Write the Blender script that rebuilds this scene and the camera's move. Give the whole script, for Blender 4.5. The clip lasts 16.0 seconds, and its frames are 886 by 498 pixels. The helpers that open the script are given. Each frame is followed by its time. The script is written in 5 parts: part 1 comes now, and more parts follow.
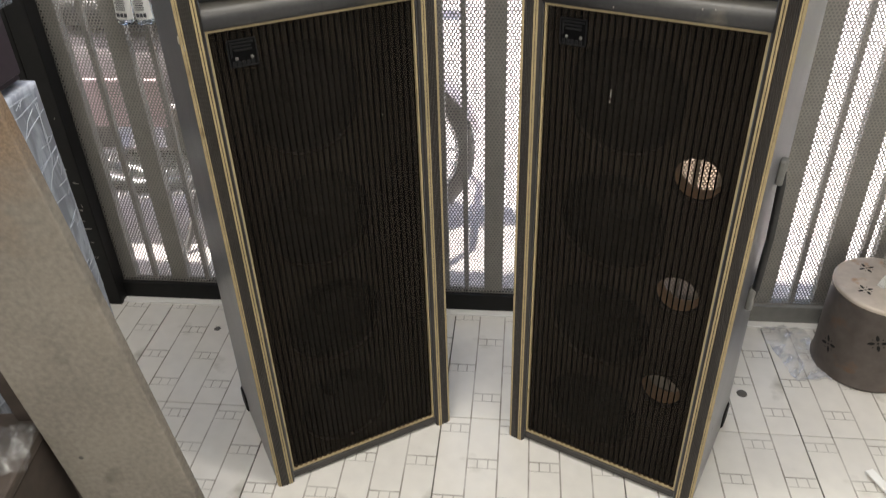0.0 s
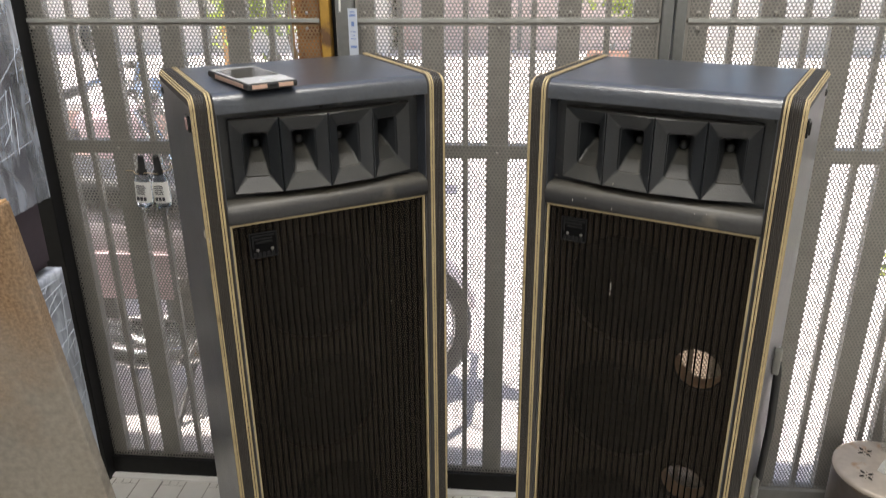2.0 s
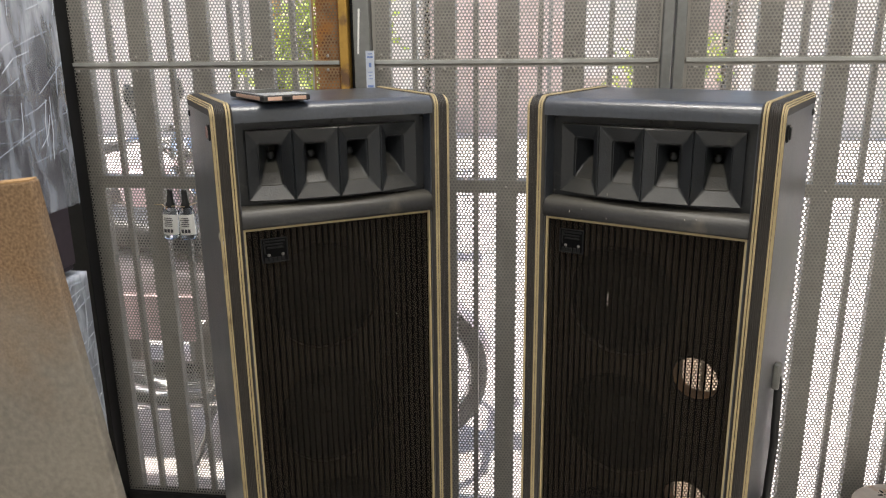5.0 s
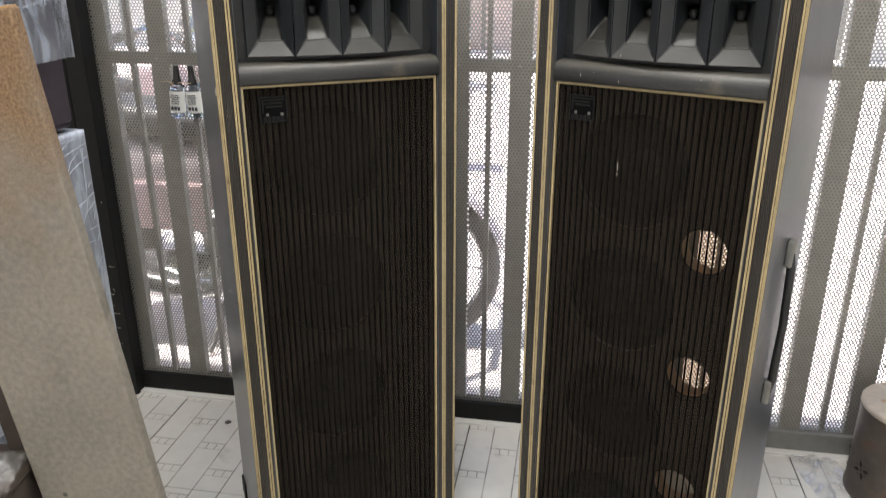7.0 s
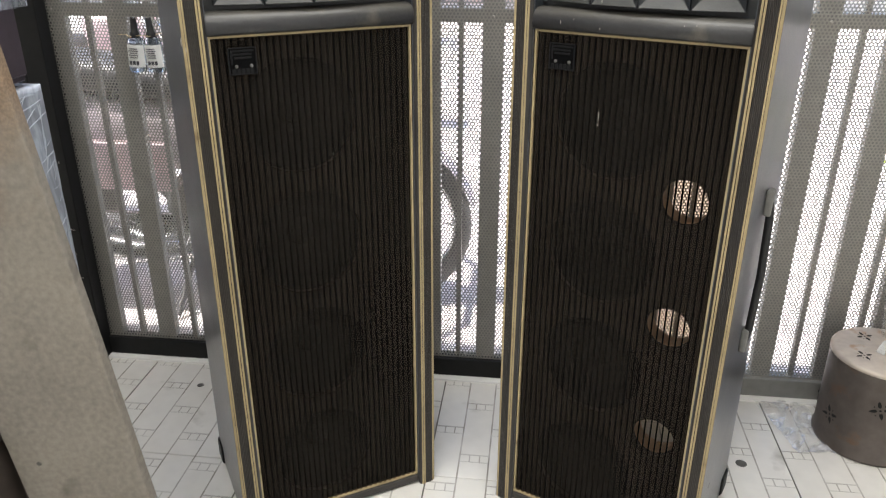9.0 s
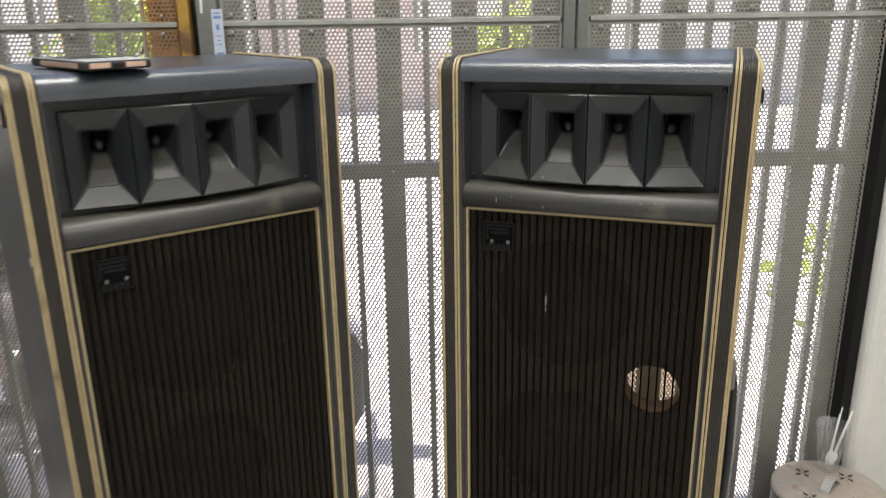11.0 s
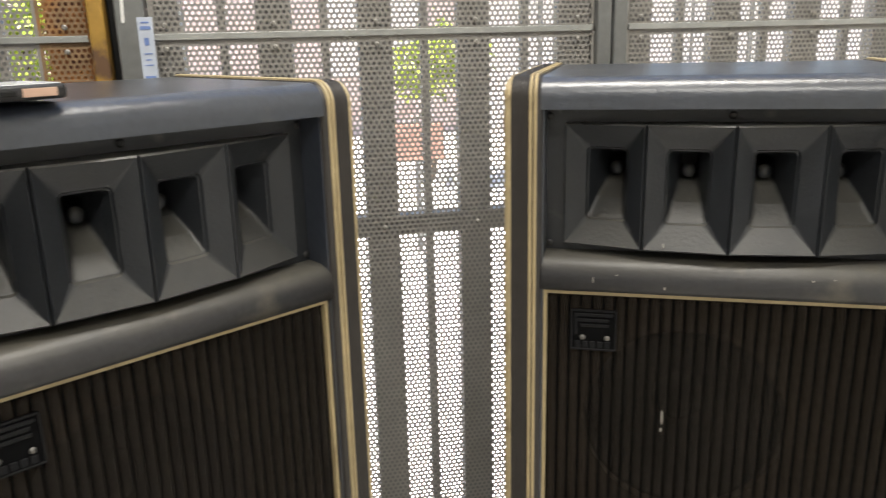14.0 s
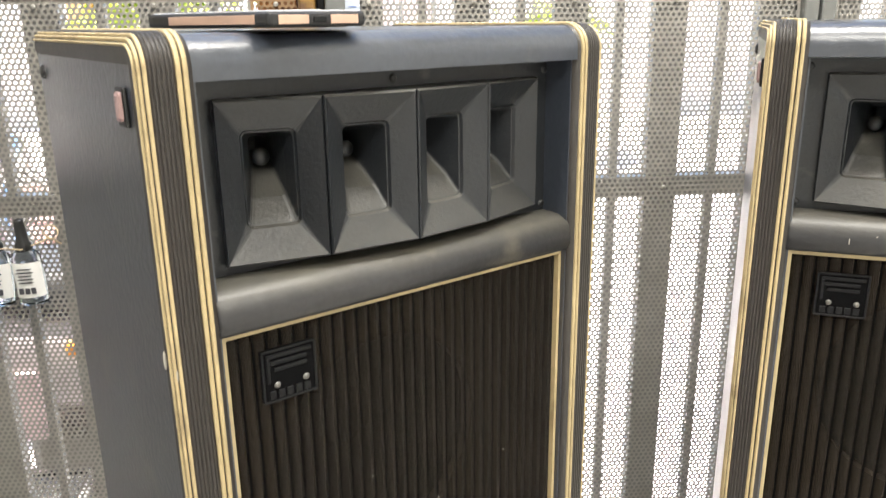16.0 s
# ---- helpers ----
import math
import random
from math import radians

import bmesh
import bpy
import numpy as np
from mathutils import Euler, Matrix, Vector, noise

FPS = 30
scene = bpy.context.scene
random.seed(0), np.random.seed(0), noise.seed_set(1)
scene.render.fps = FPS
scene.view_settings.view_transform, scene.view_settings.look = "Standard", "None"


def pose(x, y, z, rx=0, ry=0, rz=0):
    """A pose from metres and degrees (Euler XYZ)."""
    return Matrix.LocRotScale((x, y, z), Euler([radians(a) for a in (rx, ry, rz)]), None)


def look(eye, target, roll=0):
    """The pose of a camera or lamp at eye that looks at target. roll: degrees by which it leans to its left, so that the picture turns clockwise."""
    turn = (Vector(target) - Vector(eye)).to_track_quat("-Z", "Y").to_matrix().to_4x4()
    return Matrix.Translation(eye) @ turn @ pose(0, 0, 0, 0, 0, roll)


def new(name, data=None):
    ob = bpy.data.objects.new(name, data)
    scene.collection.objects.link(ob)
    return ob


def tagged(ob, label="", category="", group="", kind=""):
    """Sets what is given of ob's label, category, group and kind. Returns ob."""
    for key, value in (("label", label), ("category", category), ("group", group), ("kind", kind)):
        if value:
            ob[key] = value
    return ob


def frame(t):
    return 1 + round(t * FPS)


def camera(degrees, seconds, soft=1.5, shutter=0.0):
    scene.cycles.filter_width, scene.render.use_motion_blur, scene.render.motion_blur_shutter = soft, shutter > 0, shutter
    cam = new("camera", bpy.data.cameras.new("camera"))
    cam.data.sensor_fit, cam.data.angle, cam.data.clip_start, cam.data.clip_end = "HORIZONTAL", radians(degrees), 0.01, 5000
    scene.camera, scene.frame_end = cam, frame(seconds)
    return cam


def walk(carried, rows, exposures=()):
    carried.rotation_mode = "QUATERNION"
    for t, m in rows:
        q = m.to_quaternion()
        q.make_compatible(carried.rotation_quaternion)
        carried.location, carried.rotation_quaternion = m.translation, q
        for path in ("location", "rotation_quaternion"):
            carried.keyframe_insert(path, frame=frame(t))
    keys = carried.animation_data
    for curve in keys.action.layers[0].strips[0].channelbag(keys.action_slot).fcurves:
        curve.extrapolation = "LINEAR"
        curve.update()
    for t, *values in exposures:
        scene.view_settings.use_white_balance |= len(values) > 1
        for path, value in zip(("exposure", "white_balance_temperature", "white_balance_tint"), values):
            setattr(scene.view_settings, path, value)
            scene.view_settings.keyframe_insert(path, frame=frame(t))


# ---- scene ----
cam = camera(59.9, 16.0, soft=1.15, shutter=0.5)
PATH = [
    (0, (0.191, 0.065, 1.347), (-0.004, 1.716, 0.235), -1.9),
    (0.5, (0.177, 0.057, 1.355), (-0.001, 1.765, 0.329), -1.8),
    (1, (0.176, 0.056, 1.371), (-0.007, 1.812, 0.432), -1.5),
    (1.5, (0.162, 0.055, 1.401), (-0.009, 1.854, 0.543), -1.1),
    (2, (0.157, 0.045, 1.406), (-0.013, 1.894, 0.661), -0.5),
    (2.5, (0.153, 0.03, 1.41), (-0.016, 1.914, 0.759), -0.2),
    (3, (0.147, 0.005, 1.413), (-0.031, 1.902, 0.805), -0.4),
    (5.5, (0.251, -0.048, 1.261), (-0.05, 1.858, 0.738), -0.5),
    (6, (0.273, -0.044, 1.231), (-0.061, 1.843, 0.66), -0.4),
    (6.5, (0.264, -0.043, 1.197), (-0.059, 1.832, 0.581), -0.1),
    (7, (0.257, -0.035, 1.187), (-0.063, 1.808, 0.478), -0.0),
    (7.5, (0.245, -0.039, 1.158), (-0.057, 1.784, 0.393), 0.2),
    (8, (0.257, -0.031, 1.138), (-0.045, 1.769, 0.321), 0.2),
    (8.2, (0.25, -0.027, 1.146), (-0.031, 1.76, 0.293), 0.2),
    (10.3, (0.107, 0.043, 1.23), (0.086, 1.928, 0.562), -0.8),
    (10.5, (0.08, 0.084, 1.248), (0.137, 1.975, 0.597), -0.5),
    (11, (0.1, 0.226, 1.259), (0.254, 2.132, 0.672), -0.9),
    (11.5, (0.109, 0.356, 1.25), (0.361, 2.259, 0.69), -1.2),
    (12, (0.052, 0.46, 1.253), (0.47, 2.335, 0.695), -1.3),
    (12.5, (0.041, 0.539, 1.252), (0.464, 2.415, 0.704), -1.8),
    (13, (0.021, 0.583, 1.239), (0.483, 2.456, 0.714), -1.8),
    (13.5, (0.015, 0.588, 1.237), (0.448, 2.469, 0.715), -1.9),
    (14, (-0.026, 0.605, 1.237), (0.368, 2.492, 0.705), -1.4),
    (14.5, (-0.088, 0.617, 1.228), (0.252, 2.52, 0.719), -1.8),
    (15, (-0.12, 0.627, 1.22), (0.136, 2.545, 0.715), -2.1),
    (15.5, (-0.155, 0.634, 1.215), (0.056, 2.553, 0.694), -1.7),
    (16, (-0.166, 0.631, 1.205), (-0.003, 2.541, 0.634), -0.8),
]
EXPO = [(0, 1.47, 6500, 10), (2.2, 1.37, 6500, 10), (3, 1.13, 6550, 10), (5.5, 1.45, 6550, 10), (7, 1.76, 6350, 10), (8, 1.74, 6250, 10), (10.5, 1.72, 6250, 8), (11, 1.48, 6350, 8), (11.5, 1.42, 6450, 8), (12, 1.80, 6450, 8), (13, 2.0, 6400, 8), (14, 1.58, 6600, 9), (14.5, 1.38, 7000, 10), (15, 1.2, 7300, 11), (15.5, 1.88, 6700, 10), (16, 2.55, 6600, 8)]

walk(cam, [(t, look(eye, target, roll)) for t, eye, target, roll in PATH],
     exposures=EXPO)

# ---- light ----
world = bpy.data.worlds.new("world")
scene.world = world
world.use_nodes = True
wn = world.node_tree.nodes
sky = wn.new("ShaderNodeTexSky")
sky.sky_type, sky.sun_disc = "NISHITA", False
sky.sun_elevation, sky.sun_rotation = radians(63), radians(270)
wn["Background"].inputs["Strength"].default_value = 0.15
world.node_tree.links.new(sky.outputs[0], wn["Background"].inputs["Color"])
sun = new("sun", bpy.data.lights.new("sun", "SUN"))
sun.data.energy, sun.data.angle, sun.data.color = 5.0, radians(0.5), (1.0, 0.95, 0.88)
sun.matrix_world = look((0, 0, 6), (0.5, 0.06, 5.0))


# ---- materials ----
def nodes_of(name):
    m = bpy.data.materials.new(name)
    m.use_nodes = True
    t = m.node_tree
    return m, t, t.nodes["Principled BSDF"]


def mat(name, color, rough=0.6, metal=0.0, vary=0.25, grain=60.0, stain=4.0, bump=0.15, dirt=None, dirt_at=0.6, spec=0.5, depth=0.002):
    """A surface with fine grain, broad stains and relief."""
    m, t, b = nodes_of(name)
    n, l = t.nodes, t.links
    co = n.new("ShaderNodeTexCoord")
    fine, broad = n.new("ShaderNodeTexNoise"), n.new("ShaderNodeTexNoise")
    fine.inputs["Scale"].default_value, fine.inputs["Detail"].default_value = grain, 6
    broad.inputs["Scale"].default_value, broad.inputs["Detail"].default_value = stain, 5
    l.new(co.outputs["Object"], fine.inputs["Vector"])
    l.new(co.outputs["Object"], broad.inputs["Vector"])
    add = n.new("ShaderNodeMath")
    add.operation = "MULTIPLY_ADD"
    add.inputs[1].default_value = 0.5
    l.new(fine.outputs["Fac"], add.inputs[0])
    half = n.new("ShaderNodeMath")
    half.operation = "MULTIPLY"
    half.inputs[1].default_value = 0.5
    l.new(broad.outputs["Fac"], half.inputs[0])
    l.new(half.outputs[0], add.inputs[2])
    ramp = n.new("ShaderNodeValToRGB")
    lo, hi = [tuple(min(1, c * k) for c in color) + (1,) for k in (1 - vary, 1 + vary)]
    ramp.color_ramp.elements[0].color, ramp.color_ramp.elements[1].color = lo, hi
    ramp.color_ramp.elements[0].position, ramp.color_ramp.elements[1].position = 0.3, 0.7
    l.new(add.outputs[0], ramp.inputs["Fac"])
    out = ramp.outputs["Color"]
    if dirt:
        patch = n.new("ShaderNodeTexNoise")
        patch.inputs["Scale"].default_value, patch.inputs["Detail"].default_value = stain * 2.3, 8
        l.new(co.outputs["Object"], patch.inputs["Vector"])
        edge = n.new("ShaderNodeMapRange")
        edge.inputs["From Min"].default_value, edge.inputs["From Max"].default_value = dirt_at, dirt_at + 0.12
        l.new(patch.outputs["Fac"], edge.inputs["Value"])
        mix = n.new("ShaderNodeMix")
        mix.data_type = "RGBA"
        l.new(edge.outputs["Result"], mix.inputs["Factor"])
        l.new(out, mix.inputs["A"])
        mix.inputs["B"].default_value = (*dirt, 1)
        out = mix.outputs["Result"]
    l.new(out, b.inputs["Base Color"])
    b.inputs["Metallic"].default_value = metal
    b.inputs["Specular IOR Level"].default_value = spec
    rr = n.new("ShaderNodeMapRange")
    rr.inputs["To Min"].default_value, rr.inputs["To Max"].default_value = max(0.02, rough - 0.1), min(1, rough + 0.1)
    l.new(broad.outputs["Fac"], rr.inputs["Value"])
    l.new(rr.outputs["Result"], b.inputs["Roughness"])
    if bump:
        bp = n.new("ShaderNodeBump")
        bp.inputs["Strength"].default_value, bp.inputs["Distance"].default_value = bump, depth
        l.new(fine.outputs["Fac"], bp.inputs["Height"])
        l.new(bp.outputs["Normal"], b.inputs["Normal"])
    return m


def glass_mat(name, color=(1, 1, 1), rough=0.02, ior=1.45):
    m, t, b = nodes_of(name)
    b.inputs["Base Color"].default_value = (*color, 1)
    b.inputs["Transmission Weight"].default_value = 1.0
    b.inputs["Roughness"].default_value, b.inputs["IOR"].default_value = rough, ior
    return m


def film_mat(name, color, cover, rough=0.12, haze=0.25, pull=(1, 1, 1), turn=0.0, crease=0.8, swing=0.65, layers=None):
    """Thin clear plastic film: mostly see-through, glossy with a little haze in its creases."""
    m, t, b = nodes_of(name)
    n, l = t.nodes, t.links
    b.inputs["Base Color"].default_value = (*color, 1)
    b.inputs["Roughness"].default_value = rough
    shine, both = n.new("ShaderNodeBsdfGlossy"), n.new("ShaderNodeMixShader")
    shine.inputs["Roughness"].default_value = rough
    both.inputs[0].default_value = haze
    l.new(shine.outputs[0], both.inputs[1])
    l.new(b.outputs[0], both.inputs[2])
    clear, mix, out = n.new("ShaderNodeBsdfTransparent"), n.new("ShaderNodeMixShader"), n["Material Output"]
    co, nz, mr = n.new("ShaderNodeTexCoord"), n.new("ShaderNodeTexNoise"), n.new("ShaderNodeMapRange")
    nz.inputs["Scale"].default_value, nz.inputs["Detail"].default_value = 11, 5
    nz.inputs["Distortion"].default_value = crease * 1.8
    mp = n.new("ShaderNodeMapping")
    mp.inputs["Scale"].default_value, mp.inputs["Rotation"].default_value = pull, (0, turn, 0)
    l.new(co.outputs["Object"], mp.inputs["Vector"])
    l.new(mp.outputs["Vector"], nz.inputs["Vector"])
    l.new(nz.outputs["Fac"], mr.inputs["Value"])
    mr.inputs["From Min"].default_value, mr.inputs["From Max"].default_value = 0.42, 0.66
    mr.inputs["To Min"].default_value, mr.inputs["To Max"].default_value = cover * (1 - swing), min(1, cover * (1 + swing * 1.5))
    amount = mr.outputs["Result"]
    if layers:
        # paler towards the top: a window reflection is put into the film's cover
        sep, up, add = n.new("ShaderNodeSeparateXYZ"), n.new("ShaderNodeMapRange"), n.new("ShaderNodeMath")
        wave = n.new("ShaderNodeTexNoise")
        wave.inputs["Scale"].default_value, wave.inputs["Detail"].default_value = 6, 4
        l.new(co.outputs["Object"], wave.inputs["Vector"])
        l.new(co.outputs["Object"], sep.inputs[0])
        edge = n.new("ShaderNodeMath")
        edge.operation = "MULTIPLY_ADD"
        edge.inputs[1].default_value = 0.16
        l.new(wave.outputs["Fac"], edge.inputs[0])
        l.new(sep.outputs["Z"], edge.inputs[2])
        up.inputs["From Min"].default_value, up.inputs["From Max"].default_value = layers[0], layers[1]
        up.inputs["To Max"].default_value = layers[2]
        l.new(edge.outputs[0], up.inputs["Value"])
        add.use_clamp = True
        l.new(amount, add.inputs[0])
        l.new(up.outputs["Result"], add.inputs[1])
        amount = add.outputs[0]
    l.new(amount, mix.inputs[0])
    l.new(clear.outputs[0], mix.inputs[1])
    l.new(both.outputs[0], mix.inputs[2])
    l.new(mix.outputs[0], out.inputs["Surface"])
    bp = n.new("ShaderNodeBump")
    bp.inputs["Strength"].default_value, bp.inputs["Distance"].default_value = crease, 0.004
    l.new(nz.outputs["Fac"], bp.inputs["Height"])
    l.new(bp.outputs["Normal"], shine.inputs["Normal"])
    return m


def cloth_mat():
    """Black open-weave speaker cloth: part of the light passes between the threads."""
    m = mat("grille_cloth", (0.023, 0.0193, 0.0160), 0.8, vary=0.35, grain=300, stain=5, bump=0.4, spec=0.12)
    n, l = m.node_tree.nodes, m.node_tree.links
    b, out = n["Principled BSDF"], n["Material Output"]
    clear, mix = n.new("ShaderNodeBsdfTransparent"), n.new("ShaderNodeMixShader")
    mix.inputs[0].default_value = 0.72
    clear.inputs["Color"].default_value = (1.0, 0.80, 0.60, 1)
    l.new(clear.outputs[0], mix.inputs[1])
    l.new(b.outputs[0], mix.inputs[2])
    l.new(mix.outputs[0], out.inputs["Surface"])
    return m


TILE = 0.41
COL, ROW, STRIP = TILE / 6, TILE / 2, 0.026


def tile_mat():
    """Pale glazed tile printed with six plank columns, each broken by strips of three small squares."""
    m = mat("floor_tile", (0.72, 0.70, 0.655), 0.22, vary=0.07, grain=25, stain=3, bump=0.03, dirt=(0.45, 0.43, 0.38), dirt_at=0.62)
    n, l = m.node_tree.nodes, m.node_tree.links
    b = n["Principled BSDF"]
    base = b.inputs["Base Color"].links[0].from_socket
    co, sep = n.new("ShaderNodeTexCoord"), n.new("ShaderNodeSeparateXYZ")
    l.new(co.outputs["Object"], sep.inputs[0])

    def op(kind, a, c=None, d=None):
        k = n.new("ShaderNodeMath")
        k.operation = kind
        for i, v in enumerate((a, c, d)):
            if v is None:
                continue
            if isinstance(v, (int, float)):
                k.inputs[i].default_value = v
            else:
                l.new(v, k.inputs[i])
        return k.outputs[0]

    def near(v, at, wide):
        return op("LESS_THAN", op("ABSOLUTE", op("SUBTRACT", v, at)), wide)

    x, y = op("ADD", sep.outputs["X"], TILE / 2 + TILE), op("ADD", sep.outputs["Y"], TILE / 2 + TILE)
    cu = op("DIVIDE", x, COL)
    u, k = op("MULTIPLY", op("FRACT", cu), COL), op("FLOOR", cu)
    odd = op("FLOORED_MODULO", k, 2.0)
    v = op("FLOORED_MODULO", op("ADD", op("ADD", y, op("MULTIPLY", odd, ROW / 2)), 0.047), ROW)
    line = 0.0019
    col = op("MAXIMUM", near(u, 0.0, line), near(u, COL, line))
    inside = op("LESS_THAN", v, STRIP)
    bars = op("MAXIMUM", near(v, 0.0, line), near(v, STRIP, line))
    cells = op("MULTIPLY", inside, op("MAXIMUM", near(u, COL * 0.34, line * 0.8), near(u, COL * 0.68, line * 0.8)))
    mask = op("MAXIMUM", op("MULTIPLY", col, 1.0), op("MULTIPLY", op("MAXIMUM", bars, cells), 0.8))
    worn = n.new("ShaderNodeTexNoise")
    worn.inputs["Scale"].default_value, worn.inputs["Detail"].default_value = 14, 4
    geo = n.new("ShaderNodeNewGeometry")
    l.new(geo.outputs["Position"], worn.inputs["Vector"])
    mr = n.new("ShaderNodeMapRange")
    mr.inputs["From Min"].default_value, mr.inputs["From Max"].default_value = 0.35, 0.65
    mr.inputs["To Min"].default_value, mr.inputs["To Max"].default_value = 0.45, 1.0
    l.new(worn.outputs["Fac"], mr.inputs["Value"])
    fac = op("MULTIPLY", mask, mr.outputs["Result"])
    mix = n.new("ShaderNodeMix")
    mix.data_type = "RGBA"
    l.new(fac, mix.inputs["Factor"])
    l.new(base, mix.inputs["A"])
    mix.inputs["B"].default_value = (0.27, 0.255, 0.22, 1)
    l.new(mix.outputs["Result"], b.inputs["Base Color"])
    return m


def board_mat():
    """Grey-faced chipboard, bare and brown towards one end."""
    m = mat("chipboard", (0.235, 0.212, 0.180), 0.8, vary=0.32, grain=110, stain=5, bump=0.3, dirt=(0.13, 0.115, 0.095), dirt_at=0.60)
    n, l = m.node_tree.nodes, m.node_tree.links
    b = n["Principled BSDF"]
    base = b.inputs["Base Color"].links[0].from_socket
    co, sep, nz, add, mr, mix = n.new("ShaderNodeTexCoord"), n.new("ShaderNodeSeparateXYZ"), n.new("ShaderNodeTexNoise"), n.new("ShaderNodeMath"), n.new("ShaderNodeMapRange"), n.new("ShaderNodeMix")
    l.new(co.outputs["Object"], sep.inputs[0])
    l.new(co.outputs["Object"], nz.inputs["Vector"])
    nz.inputs["Scale"].default_value, nz.inputs["Detail"].default_value = 7, 8
    add.operation = "MULTIPLY_ADD"
    add.inputs[1].default_value = 0.5
    l.new(nz.outputs["Fac"], add.inputs[0])
    l.new(sep.outputs["Z"], add.inputs[2])
    mr.inputs["From Min"].default_value, mr.inputs["From Max"].default_value = 1.10, 1.32
    l.new(add.outputs[0], mr.inputs["Value"])
    mix.data_type = "RGBA"
    fleck = n.new("ShaderNodeTexNoise")
    fleck.inputs["Scale"].default_value, fleck.inputs["Detail"].default_value = 260, 5
    l.new(co.outputs["Object"], fleck.inputs["Vector"])
    ramp = n.new("ShaderNodeValToRGB")
    ramp.color_ramp.elements[0].color, ramp.color_ramp.elements[1].color = (0.15, 0.09, 0.047, 1), (0.30, 0.195, 0.11, 1)
    ramp.color_ramp.elements[0].position, ramp.color_ramp.elements[1].position = 0.35, 0.65
    l.new(fleck.outputs["Fac"], ramp.inputs["Fac"])
    l.new(mr.outputs["Result"], mix.inputs["Factor"])
    l.new(base, mix.inputs["A"])
    l.new(ramp.outputs["Color"], mix.inputs["B"])
    l.new(mix.outputs["Result"], b.inputs["Base Color"])
    return m


